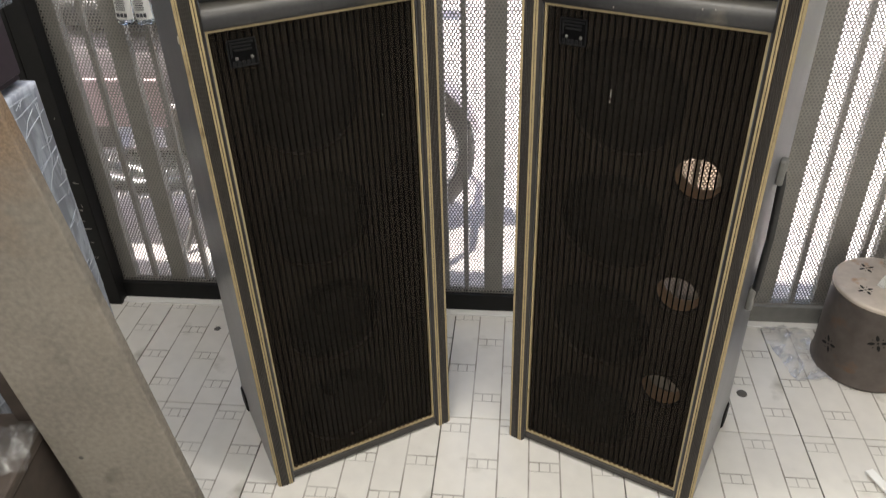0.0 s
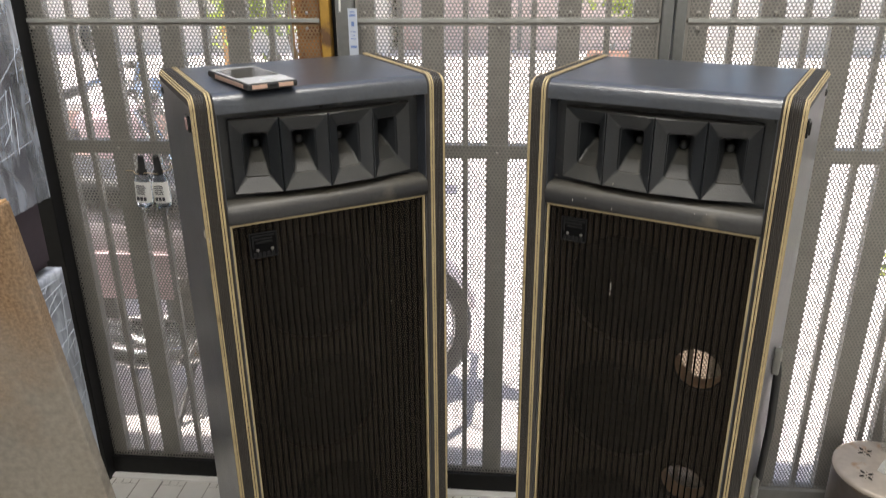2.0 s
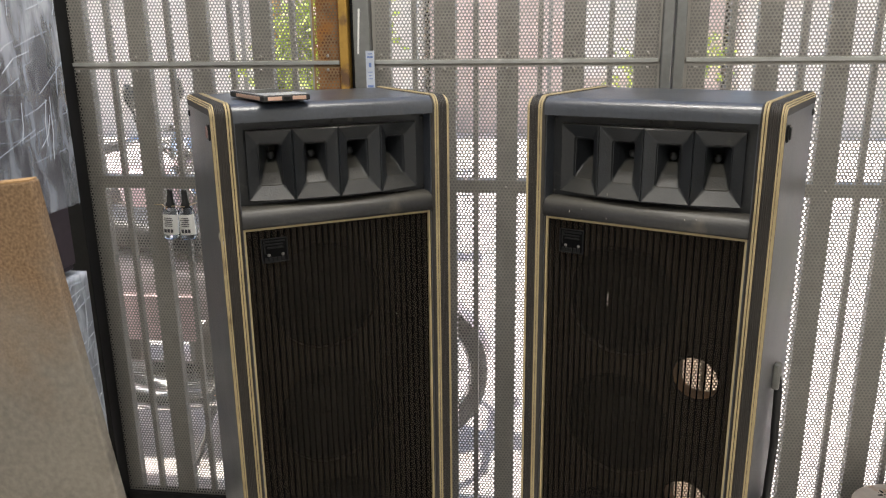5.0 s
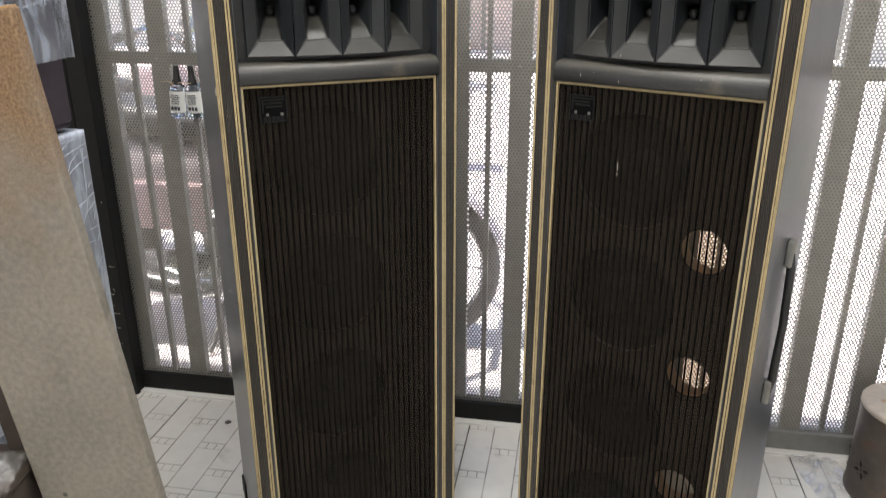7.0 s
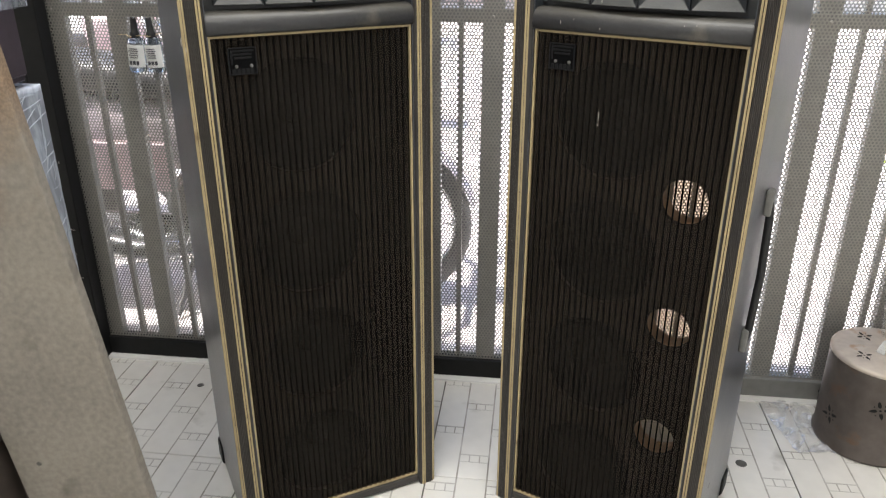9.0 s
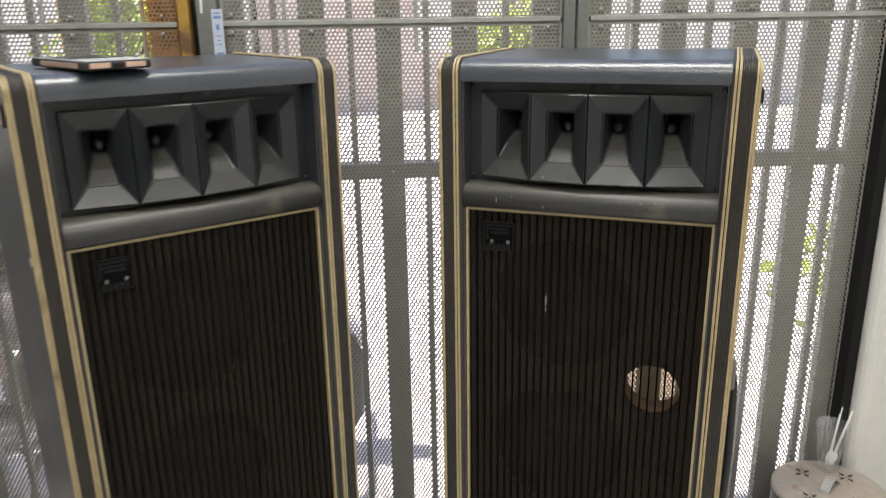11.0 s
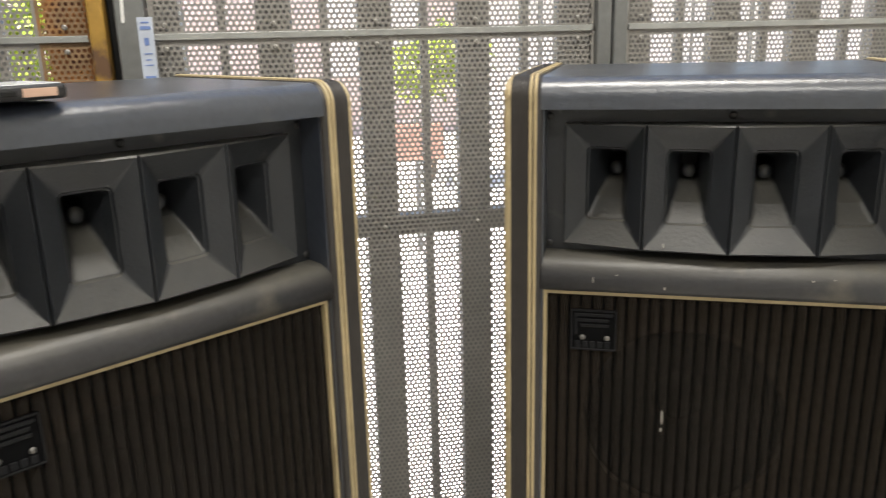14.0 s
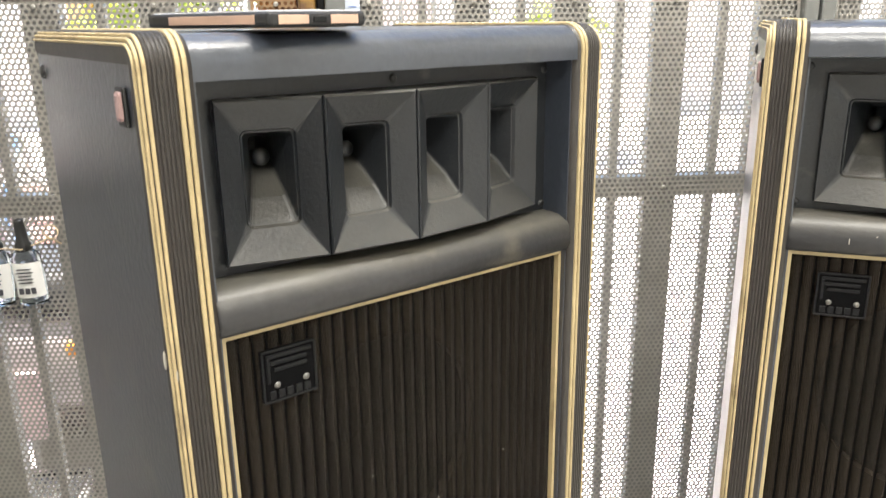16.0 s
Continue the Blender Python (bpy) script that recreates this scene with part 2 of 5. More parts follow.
M = {
    "vinyl": mat("black_vinyl", (0.033, 0.039, 0.052), 0.32, vary=0.22, grain=150, stain=6, bump=0.45, spec=0.7, dirt=(0.080, 0.078, 0.072), dirt_at=0.62, depth=0.0015),
    "trim": mat("ribbed_black_trim", (0.034, 0.030, 0.027), 0.45, vary=0.25, grain=90, stain=9, bump=0.1),
    "beige": mat("beige_stripe", (0.44, 0.350, 0.195), 0.5, vary=0.2, grain=70, stain=9, bump=0.08, dirt=(0.25, 0.19, 0.1), dirt_at=0.62),
    "cloth": cloth_mat(),
    "cord": mat("fold_shade_cord", (0.0025, 0.0025, 0.0025), 0.95, vary=0.3, grain=200, bump=0.2, spec=0.05),
    "board": mat("black_baffle", (0.036, 0.033, 0.030), 0.9, vary=0.3, grain=40, stain=6, spec=0.1),
    # paler copy of the black baffle: daylight from the open back is painted in
    "litboard": mat("lit_baffle", (0.050, 0.046, 0.042), 0.9, vary=0.3, grain=40, stain=6, spec=0.1),
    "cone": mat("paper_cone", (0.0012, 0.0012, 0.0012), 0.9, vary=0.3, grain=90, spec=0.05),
    "tube": mat("cardboard_tube", (0.66, 0.47, 0.29), 0.85, vary=0.15, grain=60, stain=12),
    "horn": mat("moulded_black_plastic", (0.0150, 0.0172, 0.0205), 0.42, vary=0.2, grain=260, stain=8, bump=0.3, dirt=(0.10, 0.093, 0.08), dirt_at=0.68, depth=0.0015),
    "pinkpad": mat("worn_pink_pad", (0.36, 0.24, 0.23), 0.5, vary=0.15, grain=70, bump=0.05),
    "screw": mat("steel_screw", (0.26, 0.25, 0.23), 0.35, 0.9, vary=0.2, grain=90),
    "rivet": mat("dull_rivet", (0.16, 0.155, 0.145), 0.5, 0.6, vary=0.3, grain=90),
    "darkscrew": mat("dark_screw", (0.05, 0.05, 0.05), 0.4, 0.6, vary=0.2, grain=90),
    "badge": mat("badge_plastic", (0.0035, 0.0035, 0.004), 0.6, vary=0.2, grain=120, bump=0.05, spec=0.05),
    "relief": mat("badge_relief", (0.012, 0.012, 0.013), 0.6, vary=0.2, grain=120, bump=0.05, spec=0.12),
    "mesh": mat("grey_perforated_sheet", (0.315, 0.300, 0.275), 0.48, 0.35, vary=0.16, grain=45, stain=3, bump=0.05, dirt=(0.33, 0.32, 0.29), dirt_at=0.62),
    "bar": mat("grey_painted_steel", (0.21, 0.207, 0.195), 0.5, 0.2, vary=0.15, grain=50, stain=3, bump=0.06),
    "seam": mat("pale_steel_strip", (0.38, 0.39, 0.37), 0.42, 0.4, vary=0.14, grain=50, stain=4, bump=0.05),
    "black": mat("black_painted_steel", (0.010, 0.010, 0.010), 0.5, 0.0, vary=0.3, grain=60, stain=5, bump=0.1, dirt=(0.06, 0.055, 0.05), dirt_at=0.74, spec=0.2),
    "steel": mat("brushed_grey_post", (0.22, 0.225, 0.22), 0.35, 0.5, vary=0.14, grain=70, stain=4, bump=0.06),
    "rust": mat("rusty_painted_steel", (0.30, 0.12, 0.035), 0.75, vary=0.45, grain=60, stain=14, bump=0.4, dirt=(0.14, 0.06, 0.03), dirt_at=0.5),
    "rustsheet": mat("rust_browned_sheet", (0.27, 0.17, 0.09), 0.65, 0.2, vary=0.35, grain=40, stain=9, bump=0.1, dirt=(0.36, 0.16, 0.04), dirt_at=0.52),
    "mustard": mat("mustard_paint", (0.38, 0.22, 0.04), 0.55, vary=0.25, grain=60, stain=9, bump=0.2, dirt=(0.13, 0.07, 0.035), dirt_at=0.49),
    "tile": tile_mat(),
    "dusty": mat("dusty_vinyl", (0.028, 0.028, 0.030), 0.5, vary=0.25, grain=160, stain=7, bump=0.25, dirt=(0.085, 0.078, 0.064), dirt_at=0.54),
    "grout": mat("dark_grout", (0.16, 0.15, 0.13), 0.95, vary=0.3, grain=80, stain=6, bump=0.3),
    "plaster": mat("white_plaster", (0.72, 0.71, 0.68), 0.9, vary=0.06, grain=30, stain=2, bump=0.12),
    "white": mat("white_gloss_panel", (0.80, 0.79, 0.77), 0.35, vary=0.05, grain=12, stain=2, bump=0.03),
    "chip": board_mat(),
    "chipedge": mat("raw_chipboard_edge", (0.40, 0.25, 0.12), 0.9, vary=0.45, grain=190, stain=12, bump=0.6),
    "carton": mat("dark_cabinet", (0.045, 0.035, 0.045), 0.5, vary=0.25, grain=60, stain=5, bump=0.1),
    "film": film_mat("stretch_film", (0.70, 0.76, 0.88), 0.42, 0.2, 0.6, (5.0, 5.0, 1.2), 0.25, 0.25, 0.5, (0.42, 0.54, 0.42)),
    "bag": film_mat("clear_bag", (0.90, 0.92, 0.97), 0.42, 0.1, 0.5),
    "fold": mat("film_fold_glint", (0.42, 0.46, 0.53), 0.15, vary=0.1, grain=30, bump=0),
    "pot": mat("tarnished_tin", (0.13, 0.11, 0.10), 0.45, 0.55, vary=0.25, grain=40, stain=7, bump=0.15, dirt=(0.17, 0.105, 0.07), dirt_at=0.6),
    "potlid": mat("rust_stained_lid", (0.50, 0.44, 0.38), 0.5, 0.35, vary=0.2, grain=40, stain=8, bump=0.15, dirt=(0.40, 0.23, 0.12), dirt_at=0.58),
    "hole": mat("dark_hollow", (0.006, 0.006, 0.006), 0.9, bump=0),
    "chrome": mat("bright_strap", (0.6, 0.6, 0.6), 0.2, 0.95, vary=0.1, grain=30, bump=0.03),
    "pvc": film_mat("clear_pvc", (0.9, 0.92, 0.94), 0.22, 0.1, 0.4),
    "spoon": mat("white_plastic", (0.82, 0.82, 0.80), 0.4, vary=0.04, grain=20, bump=0.02),
    "case": mat("black_rubber_case", (0.015, 0.015, 0.016), 0.5, vary=0.2, grain=90, bump=0.05),
    "rose": mat("rose_metal", (0.62, 0.42, 0.32), 0.35, 0.5, vary=0.08, grain=90, bump=0.02),
    "screen": mat("phone_glass", (0.02, 0.022, 0.025), 0.04, vary=0.1, grain=9, bump=0, spec=0.8),
    "silver": mat("pale_phone_back", (0.72, 0.73, 0.74), 0.18, 0.3, vary=0.05, grain=20, bump=0.02),
    "bottle": glass_mat("bluish_bottle", (0.72, 0.80, 0.90), 0.1),
    "label": mat("white_label", (0.78, 0.78, 0.76), 0.6, vary=0.06, grain=30, bump=0.03),
    "sticker": mat("pale_blue_sticker", (0.50, 0.55, 0.64), 0.55, vary=0.1, grain=60, stain=20, bump=0.03),
    "scuff": mat("bare_scuff", (0.34, 0.33, 0.31), 0.6, vary=0.3, grain=120, bump=0.1),
    "pillar": mat("orange_painted_brick", (0.62, 0.33, 0.14), 0.85, vary=0.2, grain=14, stain=3, bump=0.2),
    "pinkbrick": mat("faded_pink_brick", (0.66, 0.45, 0.40), 0.9, vary=0.25, grain=20, stain=3, bump=0.3),
    "dried": mat("dried_paint", (0.40, 0.38, 0.33), 0.7, vary=0.15, grain=90, bump=0.1),
    "ink": mat("dark_ink", (0.05, 0.05, 0.06), 0.6, vary=0.2, grain=60, bump=0),
    "blueink": mat("blue_ink", (0.16, 0.24, 0.50), 0.6, vary=0.2, grain=60, bump=0),
    "cap": mat("black_cap", (0.012, 0.012, 0.012), 0.35, vary=0.2, grain=60, bump=0.05),
    "string": mat("tan_string", (0.5, 0.4, 0.26), 0.9, vary=0.2, grain=90, bump=0.2),
    "concrete": mat("sunlit_concrete", (0.68, 0.63, 0.60), 0.9, vary=0.15, grain=14, stain=1.2, bump=0.3, dirt=(0.5, 0.48, 0.45), dirt_at=0.58),
    "facade": mat("faded_brick_red_wall", (0.70, 0.55, 0.50), 0.9, vary=0.2, grain=8, stain=0.8, bump=0.3, dirt=(0.62, 0.42, 0.36), dirt_at=0.58),
    "cream": mat("cream_render", (0.80, 0.74, 0.68), 0.9, vary=0.10, grain=8, stain=0.8, bump=0.2, dirt=(0.55, 0.50, 0.44), dirt_at=0.62),
    "leaf": mat("green_leaf", (0.34, 0.42, 0.05), 0.5, vary=0.5, grain=5, stain=3, bump=0),
    "bark": mat("grey_bark", (0.16, 0.12, 0.09), 0.9, vary=0.35, grain=25, stain=6, bump=0.5),
    # black rubber greyed: the bright street's glare is put into its colour
    "tyre": mat("glare_greyed_tyre", (0.15, 0.14, 0.14), 0.8, vary=0.3, grain=60, bump=0.2),
    "paint": mat("silver_bike_paint", (0.74, 0.65, 0.67), 0.35, 0.3, vary=0.1, grain=20, bump=0.02),
    "mauve": mat("mauve_bike_paint", (0.74, 0.56, 0.58), 0.3, 0.3, vary=0.2, grain=20, bump=0.02),
    "seatskin": mat("black_bike_seat", (0.05, 0.047, 0.05), 0.55, vary=0.2, grain=60, bump=0.15),
    "orange": mat("orange_reflector", (0.75, 0.28, 0.05), 0.3, vary=0.1, grain=20, bump=0),
    "crate": mat("dark_stained_wood", (0.055, 0.042, 0.034), 0.7, vary=0.35, grain=40, stain=5, bump=0.2),
    "stain": mat("dark_plug", (0.10, 0.095, 0.085), 0.8, vary=0.2, grain=90, bump=0.1),
    "red": mat("faded_red_sheet", (0.64, 0.34, 0.25), 0.5, vary=0.2, grain=12, bump=0.05),
}


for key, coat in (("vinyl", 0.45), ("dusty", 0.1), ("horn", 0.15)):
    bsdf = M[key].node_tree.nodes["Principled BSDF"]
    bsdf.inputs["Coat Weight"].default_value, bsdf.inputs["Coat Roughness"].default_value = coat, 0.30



def dust_and_toplight(m, color, most):
    """Paler upward faces: settled dust, and on the horn painted overhead light too."""
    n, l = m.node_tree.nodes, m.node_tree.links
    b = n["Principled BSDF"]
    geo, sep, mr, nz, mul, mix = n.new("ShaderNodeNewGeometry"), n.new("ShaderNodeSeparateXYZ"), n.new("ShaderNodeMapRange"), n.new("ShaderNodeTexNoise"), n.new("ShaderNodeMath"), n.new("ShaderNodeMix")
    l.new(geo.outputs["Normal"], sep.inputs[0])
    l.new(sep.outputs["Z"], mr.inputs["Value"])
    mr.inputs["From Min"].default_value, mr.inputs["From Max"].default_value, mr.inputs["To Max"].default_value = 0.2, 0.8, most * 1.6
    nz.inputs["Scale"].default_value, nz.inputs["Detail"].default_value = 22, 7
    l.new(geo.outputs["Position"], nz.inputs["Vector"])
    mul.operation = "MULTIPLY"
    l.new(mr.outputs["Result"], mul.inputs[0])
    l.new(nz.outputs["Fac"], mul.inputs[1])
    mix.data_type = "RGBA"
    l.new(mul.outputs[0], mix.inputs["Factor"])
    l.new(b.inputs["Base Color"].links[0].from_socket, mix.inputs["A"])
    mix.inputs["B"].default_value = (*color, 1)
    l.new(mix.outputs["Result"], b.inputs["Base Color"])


# horn: light from above put into the ramps' colour; ledge: settled dust
dust_and_toplight(M["horn"], (0.125, 0.118, 0.098), 0.6)
dust_and_toplight(M["dusty"], (0.085, 0.078, 0.058), 0.6)

# ---- mesh helpers ----
def part(name, bm, material, parent, label="", smooth=False):
    """Link a bmesh as one mesh object under a thing, a part or nothing."""
    me = bpy.data.meshes.new(name)
    bm.to_mesh(me)
    bm.free()
    me.materials.append(M[material])
    if smooth:
        me.polygons.foreach_set("use_smooth", [True] * len(me.polygons))
    ob = new(name, me)
    ob.parent = parent
    if label:
        ob["label"] = label
    return ob


def empty(name, m, label, category, group="", kind=""):
    ob = new(name)
    ob.matrix_world = m
    ob.empty_display_size = 0.05
    return tagged(ob, label, category, group, kind)


def block(bm, x0, x1, y0, y1, z0, z1, bevel=0.0, seg=2):
    r = bmesh.ops.create_cube(bm, size=1, matrix=Matrix.Translation(((x0 + x1) / 2, (y0 + y1) / 2, (z0 + z1) / 2)) @ Matrix.Diagonal((x1 - x0, y1 - y0, z1 - z0, 1)))
    if bevel:
        bmesh.ops.bevel(bm, geom=list({e for v in r["verts"] for e in v.link_edges}), offset=bevel, segments=seg, affect="EDGES", profile=0.5)
    return bm


def box(x0, x1, y0, y1, z0, z1, bevel=0.0, seg=2):
    return block(bmesh.new(), x0, x1, y0, y1, z0, z1, bevel, seg)


def lathe(profile, n=32, m=None):
    """Turn a profile of (radius, z) round z."""
    bm = bmesh.new()
    rings = []
    for r, z in profile:
        rings.append([bm.verts.new((r * math.cos(2 * math.pi * i / n), r * math.sin(2 * math.pi * i / n), z)) for i in range(n)])
    for a, b in zip(rings, rings[1:]):
        for i in range(n):
            j = (i + 1) % n
            bm.faces.new((a[i], a[j], b[j], b[i]))
    bmesh.ops.remove_doubles(bm, verts=bm.verts, dist=1e-6)
    bmesh.ops.recalc_face_normals(bm, faces=bm.faces)
    if m:
        bm.transform(m)
    return bm


def tube(points, r, n=8, closed=False):
    """A round rod along points."""
    bm = bmesh.new()
    pts = [Vector(p) for p in points]
    rings = []
    for i, p in enumerate(pts):
        a, b = pts[max(i - 1, 0)], pts[min(i + 1, len(pts) - 1)]
        if closed:
            a, b = pts[i - 1], pts[(i + 1) % len(pts)]
        d = (b - a).normalized()
        s = d.orthogonal().normalized() if abs(d.z) > 0.9 else d.cross(Vector((0, 0, 1))).normalized()
        t = d.cross(s)
        rings.append([bm.verts.new(p + r * (math.cos(2 * math.pi * k / n) * s + math.sin(2 * math.pi * k / n) * t)) for k in range(n)])
    pairs = list(zip(rings, rings[1:])) + ([(rings[-1], rings[0])] if closed else [])
    for a, b in pairs:
        for k in range(n):
            bm.faces.new((a[k], a[(k + 1) % n], b[(k + 1) % n], b[k]))
    if not closed:
        bm.faces.new(rings[0][::-1])
        bm.faces.new(rings[-1])
    bmesh.ops.recalc_face_normals(bm, faces=bm.faces)
    return bm


def sweep(section, path):
    """Sweep a section of (x, depth) along a path of (y, z, normal_y, normal_z)."""
    bm = bmesh.new()
    rows = [[bm.verts.new((x, y - ny * d, z - nz * d)) for x, d in section] for y, z, ny, nz in path]
    for a, b in zip(rows, rows[1:]):
        for i in range(len(section) - 1):
            bm.faces.new((a[i], a[i + 1], b[i + 1], b[i]))
    return bm


from mathutils.geometry import delaunay_2d_cdt

# ---- loudspeakers ----
HALF, TALL, DEEP = 0.209, 1.201, 0.298
GX, GZ0, GZ1 = 0.1705, 0.024, 0.991
GD = 0.011


def front_path(r=0.022, y0=0.0, z0=0.0):
    """Up the front, round the top edge and back along the top."""
    p = [(0.0, z0, -1.0, 0.0), (0.0, TALL - r, -1.0, 0.0)]
    for i in range(1, 7):
        a = math.pi / 2 * i / 6
        p.append((r - r * math.cos(a), TALL - r + r * math.sin(a), -math.cos(a), math.sin(a)))
    p.append((DEEP, TALL, 0.0, 1.0))
    return p


def holed_board(x0, x1, z0, z1, y, t, holes, n=32):
    """A board in the x-z plane with round holes through it."""
    pts, edges = [(x0, z0), (x1, z0), (x1, z1), (x0, z1)], [(0, 1), (1, 2), (2, 3), (3, 0)]
    for cx, cz, r in holes:
        b = len(pts)
        pts += [(cx + r * math.cos(2 * math.pi * i / n), cz + r * math.sin(2 * math.pi * i / n)) for i in range(n)]
        edges += [(b + i, b + (i + 1) % n) for i in range(n)]
    co, _, faces, *_ = delaunay_2d_cdt([Vector(p) for p in pts], edges, [], 0, 1e-6)
    bm = bmesh.new()
    vs = [[bm.verts.new((p[0], y + d, p[1])) for p in co] for d in (0, t)]
    for f in faces:
        c = sum((Vector(co[i]) for i in f), Vector((0, 0))) / 3
        if any((c.x - cx) ** 2 + (c.y - cz) ** 2 < (0.985 * r) ** 2 for cx, cz, r in holes):
            continue
        bm.faces.new([vs[0][i] for i in f])
        bm.faces.new([vs[1][i] for i in f][::-1])
    for h in range(len(holes)):
        for i in range(n):
            p, q = 4 + h * n + i, 4 + h * n + (i + 1) % n
            bm.faces.new((vs[0][p], vs[0][q], vs[1][q], vs[1][p]))
    return bm


def horn_frame():
    bm = box(-0.182, 0.182, 0.038, 0.044, 1.024, 1.038)
    block(bm, -0.182, 0.182, 0.038, 0.044, 1.151, 1.168)
    for s in (-1, 1):
        x0, x1 = sorted((s * 0.150, s * 0.182))
        block(bm, x0, x1, 0.038, 0.044, 1.038, 1.151)
    return bm


def horn_lens(parent):
    """Four funnel cells side by side on a bowed moulding."""
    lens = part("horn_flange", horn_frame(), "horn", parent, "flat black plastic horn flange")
    R, zc, hz = 0.47, 1.0945, 0.060
    wide = 2 * math.asin(0.154 / R) / 4
    for c in range(4):
        bm = bmesh.new()
        mid = (c - 1.5) * wide
        w = R * math.sin(wide / 2)

        def ring(hw, z0, z1, d, rad=0.0):
            pts = []
            for sx, sz in ((-1, 0), (1, 0), (1, 1), (-1, 1)):
                if rad:
                    for q in range(4):
                        a = {(-1, 0): math.pi, (1, 0): 1.5 * math.pi, (1, 1): 0.0, (-1, 1): 0.5 * math.pi}[(sx, sz)] + math.pi / 2 * q / 3
                        pts.append((sx * (hw - rad) + rad * math.cos(a), d, (z1 - rad if sz else z0 + rad) + rad * math.sin(a)))
                else:
                    for q in range(4):
                        pts.append((sx * hw, d, z1 if sz else z0))
            return [bm.verts.new(p) for p in pts]

        rings = [ring(w, zc - hz, zc + hz, 0.036), ring(w - 0.0008, zc - hz, zc + hz, 0.0012), ring(w - 0.0018, zc - hz + 0.0015, zc + hz - 0.0015, 0.0),
                 ring(0.0205, zc - 0.036, zc + 0.037, 0.0125, rad=0.005), ring(0.0192, zc - 0.0345, zc + 0.0355, 0.0155, rad=0.004),
                 ring(0.0184, zc - 0.0335, zc + 0.0345, 0.0160, rad=0.004), ring(0.0140, zc - 0.0165, zc + 0.0335, 0.029, rad=0.004),
                 ring(0.0098, zc - 0.002, zc + 0.031, 0.046, rad=0.004), ring(0.0080, zc + 0.004, zc + 0.026, 0.060, rad=0.004), ring(0.0072, zc + 0.006, zc + 0.023, 0.120, rad=0.004)]
        for a, b in zip(rings, rings[1:]):
            for i in range(16):
                j = (i + 1) % 16
                try:
                    bm.faces.new((a[i], a[j], b[j], b[i]))
                except ValueError:
                    pass
        bm.faces.new(rings[-1])
        bmesh.ops.remove_doubles(bm, verts=bm.verts, dist=1e-5)
        bmesh.ops.recalc_face_normals(bm, faces=bm.faces)
        turn = Matrix.Translation((0, R + 0.004, 0)) @ Matrix.Rotation(mid, 4, "Z") @ Matrix.Translation((0, -R * math.cos(wide / 2), 0))
        bm.transform(turn)
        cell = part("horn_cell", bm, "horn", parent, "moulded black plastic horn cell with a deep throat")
        plug = bmesh.new()
        bmesh.ops.create_uvsphere(plug, u_segments=14, v_segments=8, radius=0.0072, matrix=turn @ Matrix.Translation((0, 0.052, zc + 0.011)) @ Matrix.Diagonal((1, 0.7, 1, 1)))
        part("throat_plug", plug, "horn", cell, "round throat plug", True)
    for x, z in ((-0.168, 1.160), (0, 1.161), (0.168, 1.160), (-0.168, 1.033), (0.168, 1.033)):
        part("screw", lathe([(0, 0.0022), (0.0022, 0.002), (0.0038, 0.0008), (0.0033, 0)], 14, pose(x, 0.038, z, 90)), "darkscrew", lens)


